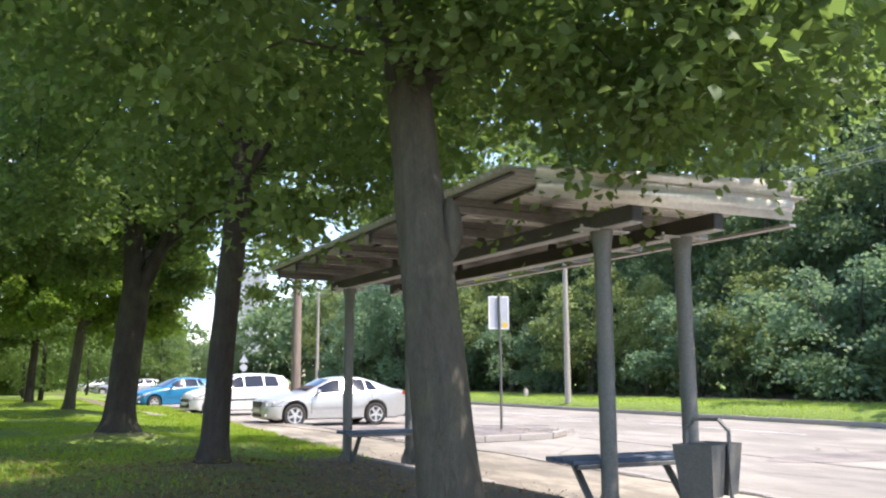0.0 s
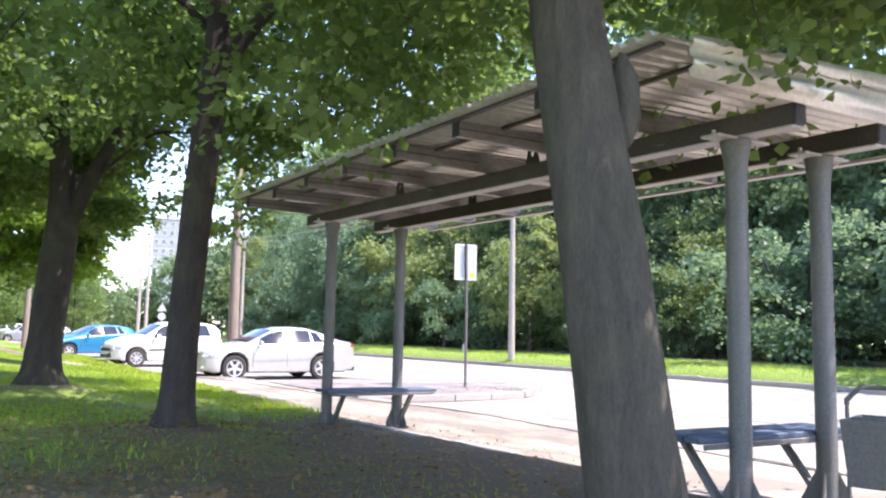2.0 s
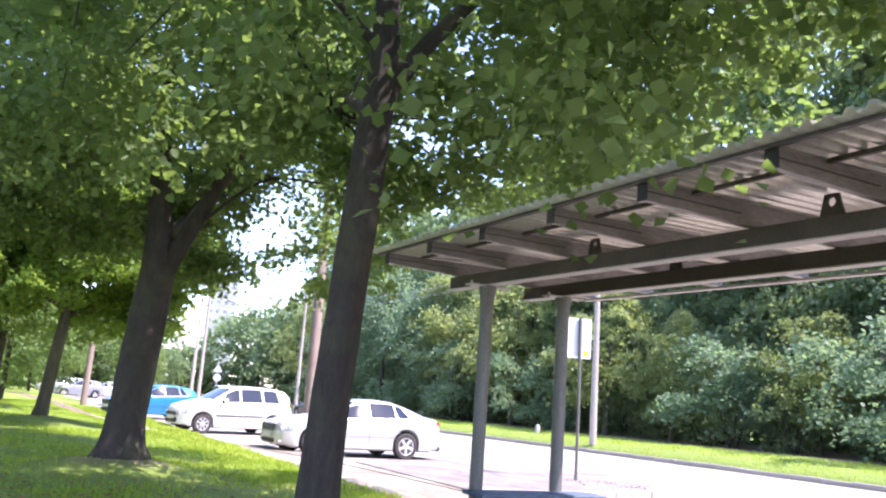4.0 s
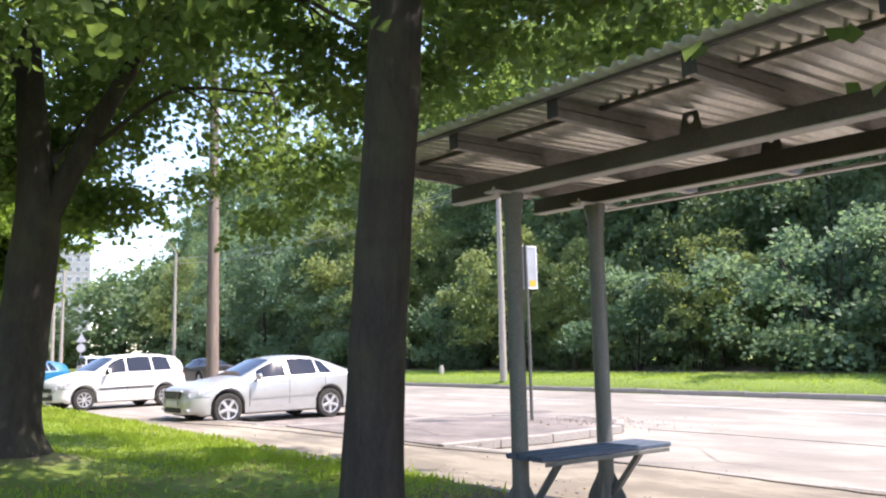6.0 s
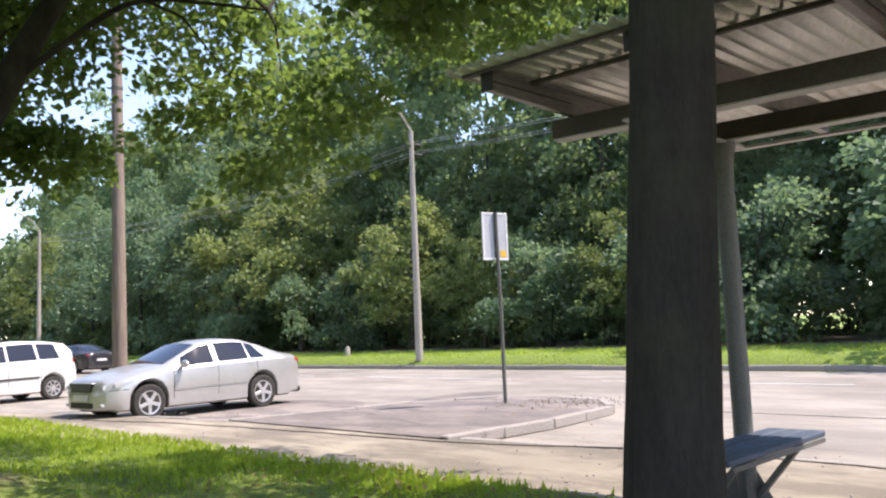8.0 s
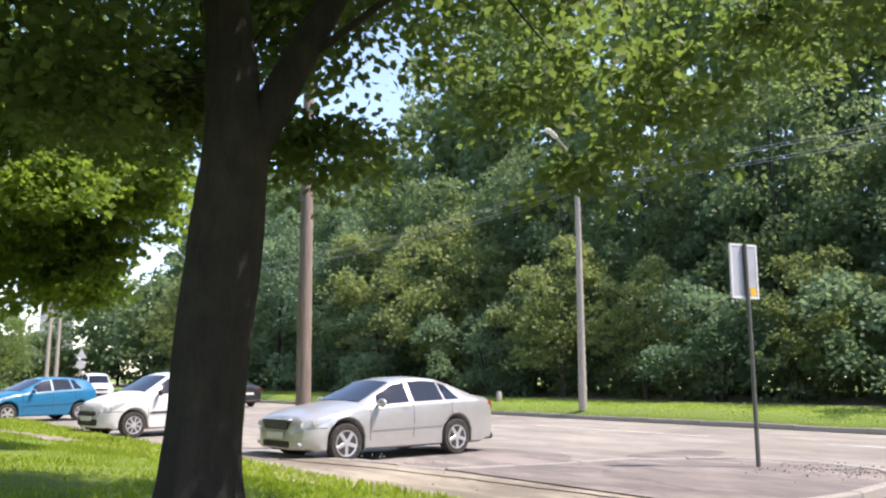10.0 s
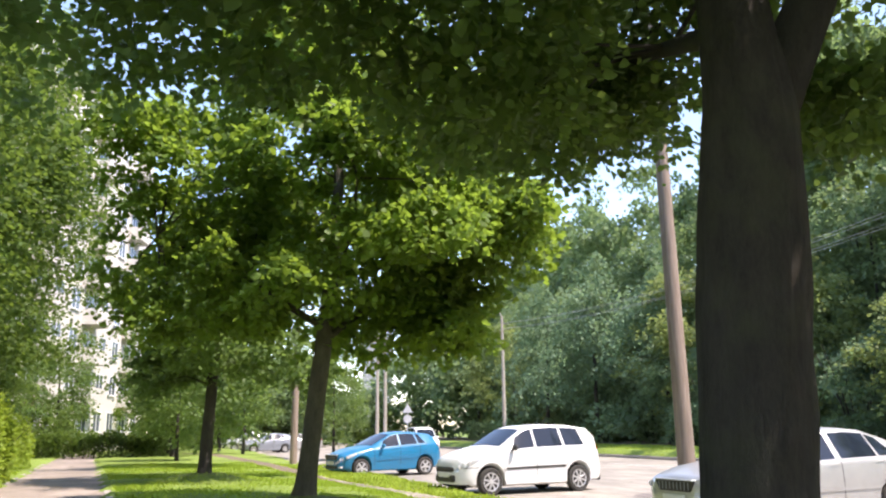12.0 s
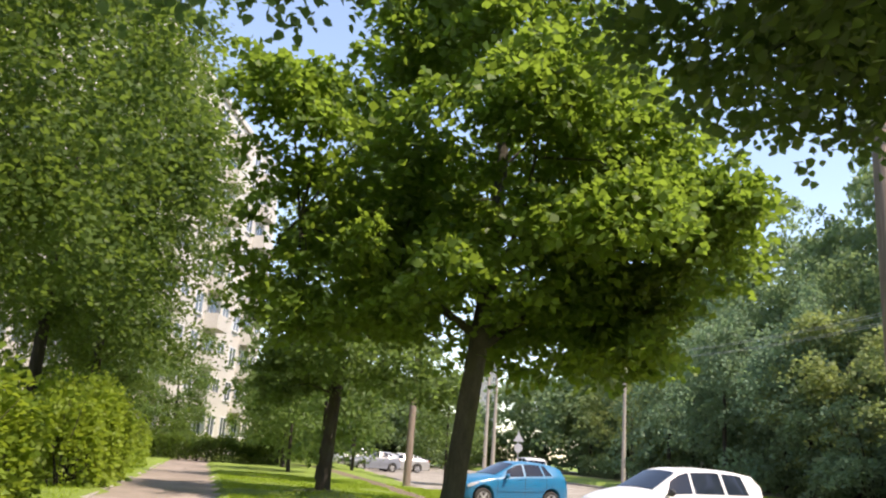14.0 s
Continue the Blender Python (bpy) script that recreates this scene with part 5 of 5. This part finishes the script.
def stock_tree(name, label, seed, mat, bark, height, radius, low, leaf, count, sprays, shape="round", trunk_r=0.2):
    """A tree or bush at the origin, to be copied about."""
    rng = np.random.default_rng(seed)
    t = thing(name, label, "tree")
    if low > 0.5:
        pts, rad = smooth_path([(0, 0, -0.3, trunk_r), (rng.uniform(-.2, .2), 0, low, trunk_r * 0.75), (0, rng.uniform(-.3, .3), height * 0.7, trunk_r * 0.35)], 12)
        part("trunk", tube(bmesh.new(), pts, rad, 10, True, 0.1, seed), bark, t, "", 60)
    else:
        for k in range(5):
            a = 1.26 * k + rng.uniform(-.4, .4)
            part("stem", tube(bmesh.new(), [(0.1 * math.cos(a), 0.1 * math.sin(a), -0.2), (radius * 0.2 * math.cos(a), radius * 0.2 * math.sin(a), height * 0.35), (radius * 0.5 * math.cos(a), radius * 0.5 * math.sin(a), height * 0.75)], [0.045, 0.03, 0.012], 6, True), bark, t)
    c = (0, 0, (low + height) / 2)
    rz = (height - low) / 2
    cc = crown_centers(rng, sprays, c, (radius, radius, rz), 0.5, -1)
    if shape == "cone":
        f = np.clip(1.25 - (cc[:, 2] - low) / (height - low), 0.12, 1.1)
        cc[:, :2] *= f[:, None]
    p, o = spray_points(rng, cc, rng.uniform(0.5, 1.1, len(cc)) * radius * 0.27, count, np.array(c), 0.6, 0.4)
    p[:, 2] = np.maximum(p[:, 2], 0.05)
    attach("crown", leaves("crown", p, o, leaf, mat, rng, False), t)
    return t


def scatter(stock, places, label, group, tall=1.0):
    first = True
    for x, y, z, s, a in places:
        m = Matrix.Translation((x, y, z)) @ Matrix.Rotation(a, 4, "Z") @ Matrix.Diagonal((s, s, s * tall * random.uniform(0.92, 1.1), 1))
        ob = stock if first else copy_thing(stock, m)
        if first:
            ob.matrix_world = m
            first = False
        tagged(ob, label, "tree", group)


R = random.Random(5)
broad = stock_tree("forest_tree", "", 101, WOODS, BARK_DARK, 19, 4.8, 0.9, 0.25, 12500, 130)
broad2 = stock_tree("forest_tree", "", 102, WOODS, BARK_DARK, 20, 5.0, 0.4, 0.36, 9500, 120)
back = stock_tree("forest_tree", "", 111, WOODS, BARK_DARK, 17, 5.5, 0.2, 0.95, 1700, 110)
pale = stock_tree("willow", "", 103, WOODS_WARM, BARK, 8.5, 3.2, 1.0, 0.17, 9000, 75)
cool = stock_tree("spreading_tree", "", 104, WOODS_COOL, BARK_DARK, 11, 4.4, 0.6, 0.2, 10000, 100, "cone")
bush = stock_tree("bush", "", 105, WOODS_COOL, BARK_DARK, 5.5, 3.0, -0.3, 0.15, 9500, 62)
low_bush = stock_tree("bush", "", 106, WOODS, BARK_DARK, 3.6, 2.4, -0.4, 0.23, 2000, 46)
scatter(broad, [(32.8 + R.uniform(0, 2.2), y + R.uniform(-1, 1), 0.3, R.uniform(0.8, 0.95) + 0.12 * float(smoothstep(44, 56, y)), R.uniform(0, 6)) for y in range(-10, 102, 6)], "tall dark green broadleaf tree in the woods", "woods edge trees")
scatter(broad2, [(41.5 + R.uniform(0, 3), y + R.uniform(-2, 2), 0.3, R.uniform(1.08, 1.24) - 0.2 * float(smoothstep(58, 72, y)), R.uniform(0, 6)) for y in range(-22, 130, 7)], "tall dense tree deeper in the woods", "woods trees", 1.2)
scatter(back, [(47 + R.uniform(0, 3), y + R.uniform(-1, 1), 0.3, R.uniform(0.9, 1.1), R.uniform(0, 6)) for y in range(-24, 140, 6)], "dark tree deep in the woods", "deep woods trees")
scatter(pale, [(27.6, 39.5, 0.4, 0.95, 0.5), (28.0, 49.5, 0.3, 1.35, 2.0), (27.5, 34.5, 0.4, 0.75, 1.0), (27.0, 84, 0.2, 1.4, 4.0), (28.2, 27.0, 0.4, 0.8, 2.0), (28.4, 57.0, 0.3, 1.5, 3.3)], "pale yellow-green tree at the edge of the woods", "pale trees")
scatter(cool, [(27.6, 60.0, 0.3, 1.1, 0.0), (27.4, 69.0, 0.3, 1.05, 2.0), (27.0, 77.0, 0.2, 1.0, 4.0)], "layered bluish-green tree at the edge of the woods", "bluish trees")
scatter(bush, [(27.4, 22.0, 0.4, 1.25, 0.3), (27.8, 14.5, 0.4, 1.25, 2.0), (27.8, 31.0, 0.4, 0.9, 4.0), (27.6, 44.5, 0.3, 0.9, 1.0), (27.8, 6.0, 0.4, 1.15, 3.0), (27.6, -3, 0.4, 1.15, 5.0), (27.4, 54.5, 0.3, 0.95, 5.0)], "rounded green bush before the woods", "woods bushes")
scatter(low_bush, [(27.2 + R.uniform(0, 1.6), y + R.uniform(-0.8, 0.8), 0.35, R.uniform(0.7, 1.0), R.uniform(0, 6)) for y in range(-12, 100, 4)] + [(38 + R.uniform(0, 2), y, 0.3, R.uniform(1.5, 1.8), R.uniform(0, 6)) for y in range(-16, 118, 6)] + [(34.5 + R.uniform(0, 2), y, 0.3, R.uniform(1.0, 1.3), R.uniform(0, 6)) for y in range(-14, 100, 5)], "low dark shrub under the woods", "woods shrubs")

# trees and hedges left of the walkway
street = stock_tree("hornbeam_tree", "", 107, HORNBEAM, BARK_DARK, 13.5, 3.5, 2.0, 0.11, 42000, 300, "round", 0.18)
scatter(street, [(-8.6, 22.5, 0.2, 0.95, 0.4), (-8.2, 29.5, 0.2, 1.12, 2.0), (-8.1, 37.0, 0.2, 1.2, 4.0), (-8.4, 44.0, 0.2, 1.1, 5.5), (-9.8, 50.0, 0.2, 0.8, 2.5), (-13.5, 27, 0.2, 1.1, 1.0), (-8.5, 13.5, 0.2, 0.95, 3.0)], "dense street tree behind the hedge", "trees by the walkway")
lawn_tree = stock_tree("street_tree", "", 108, LIME, BARK_DARK, 10.5, 3.9, 1.7, 0.24, 6300, 130)
scatter(lawn_tree, [(-0.9, 45.5, 0.2, 0.72, 0.2), (-1.9, 53.5, 0.2, 0.75, 2.2), (-2.2, 61.0, 0.2, 1.0, 4.2), (-2.6, 69.0, 0.2, 0.9, 1.2), (0.8, 75.0, 0.1, 1.0, 3.2), (-3.0, 79.0, 0.1, 1.05, 5.2), (-1.0, 97.0, 0.1, 1.2, 0.7), (1.0, 108.0, 0.1, 1.2, 4.7), (6.2, 59.4, 0.1, 0.74, 1.7), (1.8, 66.0, 0.1, 0.8, 0.9), (-9.2, 70.0, 0.1, 0.9, 0.4), (-11.5, 62.0, 0.1, 0.85, 3.1), (4.2, 99.0, 0.1, 0.9, 2.0)], "shady street tree along the lawn", "street trees")
scatter(stock_tree("street_tree", "", 109, WOODS, BARK_DARK, 13, 5.5, 1.2, 0.5, 3000, 100), [(10 + 7 * k + R.uniform(-2, 2), 122 + R.uniform(-6, 8), 0, 1.0, k) for k in range(-4, 6) if k not in (1, 2, 3)] + [(29.5 + R.uniform(0, 2.5), y, 0.2, R.uniform(1.0, 1.25), y) for y in (103, 110, 118, 126)] + [(14 + 4 * k, 134 + 4 * k, 0, 0.56, k) for k in range(5)] + [(12.5, 113, 0, 0.62, 4.4), (16.5, 117, 0, 0.6, 1.4), (20.5, 123, 0, 0.62, 3.4), (23.5, 129, 0, 0.7, 5.4), (13.0, 126, 0, 0.9, 4.4), (16.5, 150, 0, 0.5, 2.2), (25, 165, 0, 0.5, 3.2), (11.0, 107, 0, 0.9, 2.0), (8.5, 122, 0, 1.0, 2.5), (8.0, 110, 0, 1.0, 4.0), (3.0, 108, 0, 0.95, 1.0)], "tree closing the far end of the road", "far trees")
scatter(stock_tree("bush", "", 110, HORNBEAM, BARK_DARK, 4.2, 2.6, -0.3, 0.2, 3000, 70), [(-11.5, 76, 0.1, 1.0, 2), (-2.0, 110, 0, 1.3, 3), (4.0, 114, 0, 1.3, 5), (-10.0, 92, 0.1, 1.3, 2), (-8.8, 66.5, 0.1, 0.75, 1), (-3.2, 66.5, 0.1, 0.8, 2), (-11.5, 52, 0.1, 1.1, 3), (-1.0, 84, 0.1, 1.0, 4), (8, 112, 0, 1.1, 1), (14, 120, 0, 1.0, 2), (0.5, 101, 0, 1.2, 3), (20, 122, 0.1, 0.8, 4), (25, 124, 0.1, 0.8, 1)], "leafy green bush near the walkway's end", "bushes")


def build_hedge(label, x0, y0, x1, y1, width, height, seed, count, mat=HEDGE, z=0.15):
    rng = np.random.default_rng(seed)
    d = np.array([x1 - x0, y1 - y0])
    L = np.linalg.norm(d)
    d /= L
    n = np.array([-d[1], d[0]])
    a = rng.uniform(0, L, count)
    ang = rng.uniform(0, math.pi, count)
    rad = rng.uniform(0.6, 1.0, count) ** 0.5 * (1 + 0.14 * np.sin(a * 2.3 + seed) + 0.08 * np.sin(a * 5.1))
    endr = np.sqrt(np.clip(1 - ((np.abs(a - L / 2) - (L / 2 - 0.6)) / 0.6).clip(0, 1) ** 2, 0.05, 1))
    u = np.cos(ang)
    u = np.sign(u) * np.abs(u) ** 0.6 * width / 2 * rad * endr
    w = (np.sin(ang) ** 0.55) * height * rad * (0.6 + 0.4 * endr) * rng.uniform(0.15, 1, count) ** 0.25
    P = np.stack([x0 + d[0] * a + n[0] * u, y0 + d[1] * a + n[1] * u, w + z], 1)
    O = np.stack([n[0] * u, n[1] * u, w * 0.5], 1)
    O /= np.linalg.norm(O, axis=1, keepdims=True) + 1e-6
    h = thing("hedge", label, "hedge", pose(x0, y0, z), "hedges by the walkway")
    off = np.array([x0, y0, z])
    attach("leaves", leaves("leaves", P - off, O, 0.105, mat, rng, False, 1.0), h)
    bm = bmesh.new()
    for k in range(int(L / 0.5)):
        s = (k + 0.5) / int(L / 0.5) * L
        b = (d[0] * s, d[1] * s, -0.1)
        for q in range(3):
            o = rng.normal(0, width * 0.18, 2)
            tube(bm, [b, (b[0] + o[0], b[1] + o[1], height * 0.45), (b[0] + o[0] * 1.8, b[1] + o[1] * 1.8, height * 0.82)], [0.02, 0.013, 0.005], 5, False)
    tagged(part("stems", bm, BARK_DARK, h), kind="stuff")


build_hedge("bright green untrimmed hedge beside the walkway", -6.0, 16.5, -6.05, 28.6, 1.8, 1.85, 3, 21000)
build_hedge("dense green hedge bordering the walkway", -6.5, 33.6, -7.0, 39.4, 1.7, 2.2, 4, 17000)
build_hedge("tall hedge further along the walkway", -7.3, 40.2, -8.8, 54.0, 1.8, 1.9, 5, 9000)
build_hedge("low clipped dark hedge across the walkway's end", -11.5, 64.5, -2.6, 62.0, 1.6, 1.35, 6, 20000, HORNBEAM)


# ---- grass, weeds, fallen leaves ----
def build_grass():
    rng = np.random.default_rng(9)
    n = 260000
    y = -1 + 50 * rng.uniform(0, 1, n) ** 1.35
    x = rng.uniform(-9, 4.4, n)
    x[: n // 5] = np.interp(y[: n // 5], [p[0] for p in LAWN_EDGE], [p[1] for p in LAWN_EDGE]) - np.abs(rng.normal(0, 0.45, n // 5)) + 0.05
    bare = smoothstep(2.0, 3.2, x) * (1 - smoothstep(12.0, 14.0, y))
    for tx, ty in TREES.values():
        bare = np.maximum(bare, np.exp(-(((x - tx) ** 2 + (y - ty) ** 2) / 0.9)))
    bare = np.maximum(bare, 0.9 * (1 - smoothstep(7.5, 14, y)))
    bare = np.maximum(bare, np.where((x < along(WALK_RIGHT, y) + 0.2) & (x > along(WALK_LEFT, y) - 0.2), 1, 0))
    bare = np.maximum(bare, np.where((y > 30) & (np.abs(x - np.interp(y, [p[0] for p in TRAIL], [p[1] for p in TRAIL])) < 0.45), 1, 0))
    keep = rng.uniform(0, 1, n) > bare
    x, y = x[keep], y[keep]
    n = len(x)
    z = lawn_height(x, y) - 0.035
    h = rng.uniform(0.02, 0.065, n) * (0.8 + 0.5 * np.sin(x * 1.7) * np.cos(y * 1.3)) + 0.035 + 0.06 * (rng.uniform(0, 1, n) > 0.985)
    a = rng.uniform(0, 2 * math.pi, n)
    wd = rng.uniform(0.007, 0.016, n) * (1 + y / 25)
    b = np.stack([x, y, z], 1)
    s = np.stack([np.cos(a) * wd, np.sin(a) * wd, 0 * a], 1)
    tip = np.stack([rng.normal(0, 0.03, n), rng.normal(0, 0.03, n), h], 1)
    V = np.stack([b - s, b + s, b + tip], 1).reshape(-1, 3)
    F = np.arange(3 * n).reshape(-1, 3)
    tagged(attach("lawn_grass", mesh_of("lawn_grass", V, F, BLADE)), "short uneven lawn grass", "grass", kind="stuff")
    m = 26000
    y = rng.uniform(-6, 70, m)
    x = 20.85 + 4.2 * rng.uniform(0, 1, m)
    b = np.stack([x, y, lawn_height(x, y) - 0.03], 1)
    a = rng.uniform(0, 2 * math.pi, m)
    s = np.stack([np.cos(a), np.sin(a), 0 * a], 1) * rng.uniform(0.012, 0.03, m)[:, None]
    tip = np.stack([rng.normal(0, 0.05, m), rng.normal(0, 0.05, m), rng.uniform(0.05, 0.12, m)], 1)
    V = np.stack([b - s, b + s, b + tip], 1).reshape(-1, 3)
    tagged(attach("verge_grass", mesh_of("verge_grass", V, np.arange(3 * m).reshape(-1, 3), BLADE)), "grass on the verge before the woods", "grass", kind="stuff")


def build_litter():
    rng = np.random.default_rng(12)
    n = 9000
    x = np.concatenate([rng.normal(1.2, 1.6, n // 2), rng.uniform(-3.5, 4.4, n // 2)])
    y = np.concatenate([rng.normal(9.0, 2.2, n // 2), rng.uniform(2.5, 16, n // 2)])
    ok = x < 4.2
    x, y = x[ok], y[ok]
    P = np.stack([x, y, lawn_height(x, y) + 0.035 + rng.uniform(0, 0.015, len(x))], 1)
    a = rng.uniform(0, 6.28, len(x))
    O = np.stack([np.cos(a), np.sin(a), 0 * a + 0.25], 1) * 2.0
    tagged(attach("fallen_leaves", leaves("fallen_leaves", P, O, 0.047, LITTER, rng, True, 3.0)), "dry brown and yellow leaves fallen on the lawn", "leaves", kind="stuff")
    n = 260
    x = np.concatenate([rng.normal(10.4, 0.7, n // 2), rng.normal(4.75, 0.25, n // 2)])
    y = np.concatenate([rng.normal(17.6, 0.6, n // 2), rng.uniform(3.5, 13, n // 2)])
    P = np.stack([x, y, 0.03 + 0 * x], 1)
    a = rng.uniform(0, 6.28, n)
    O = np.stack([np.cos(a), np.sin(a), 0.9 + 0 * a], 1)
    tagged(attach("dry_weeds", leaves("dry_weeds", P, O, 0.03, LITTER, rng, False, 0.3)), "dry weeds and litter along the kerbs", "weeds", kind="stuff")


def build_rubble():
    """Crumbled asphalt and sandy grit on the island's worn edge and along the footway's joint."""
    rng = np.random.default_rng(31)
    n = 520
    x = np.concatenate([rng.normal(10.7, 0.45, n // 2), rng.normal(6.5, 0.5, n // 4), rng.normal(4.95, 0.2, n - n // 2 - n // 4)])
    y = np.concatenate([rng.normal(17.3, 0.7, n // 2), rng.uniform(12, 24, n // 4), rng.uniform(5, 15, n - n // 2 - n // 4)])
    z = np.where(x > 9, 0.036, 0.016)
    r = rng.uniform(0.005, 0.024, n)
    corner = np.array([(1, 0, 0), (0, 1, 0), (-1, 0, 0), (0, -1, 0), (0, 0, 0.8), (0, 0, -0.5)])
    V = np.stack([x, y, z], 1)[:, None] + corner[None] * r[:, None, None] * rng.uniform(0.6, 1.3, (n, 6, 1))
    tri = np.array([(0, 1, 4), (1, 2, 4), (2, 3, 4), (3, 0, 4), (1, 0, 5), (2, 1, 5), (3, 2, 5), (0, 3, 5)])
    F = (np.arange(n) * 6)[:, None, None] + tri[None]
    tagged(attach("rubble", mesh_of("rubble", V.reshape(-1, 3), F.reshape(-1, 3), KERB)), "crumbled asphalt and grit along worn edges", "rubble", kind="stuff")


build_grass()
build_litter()
build_rubble()
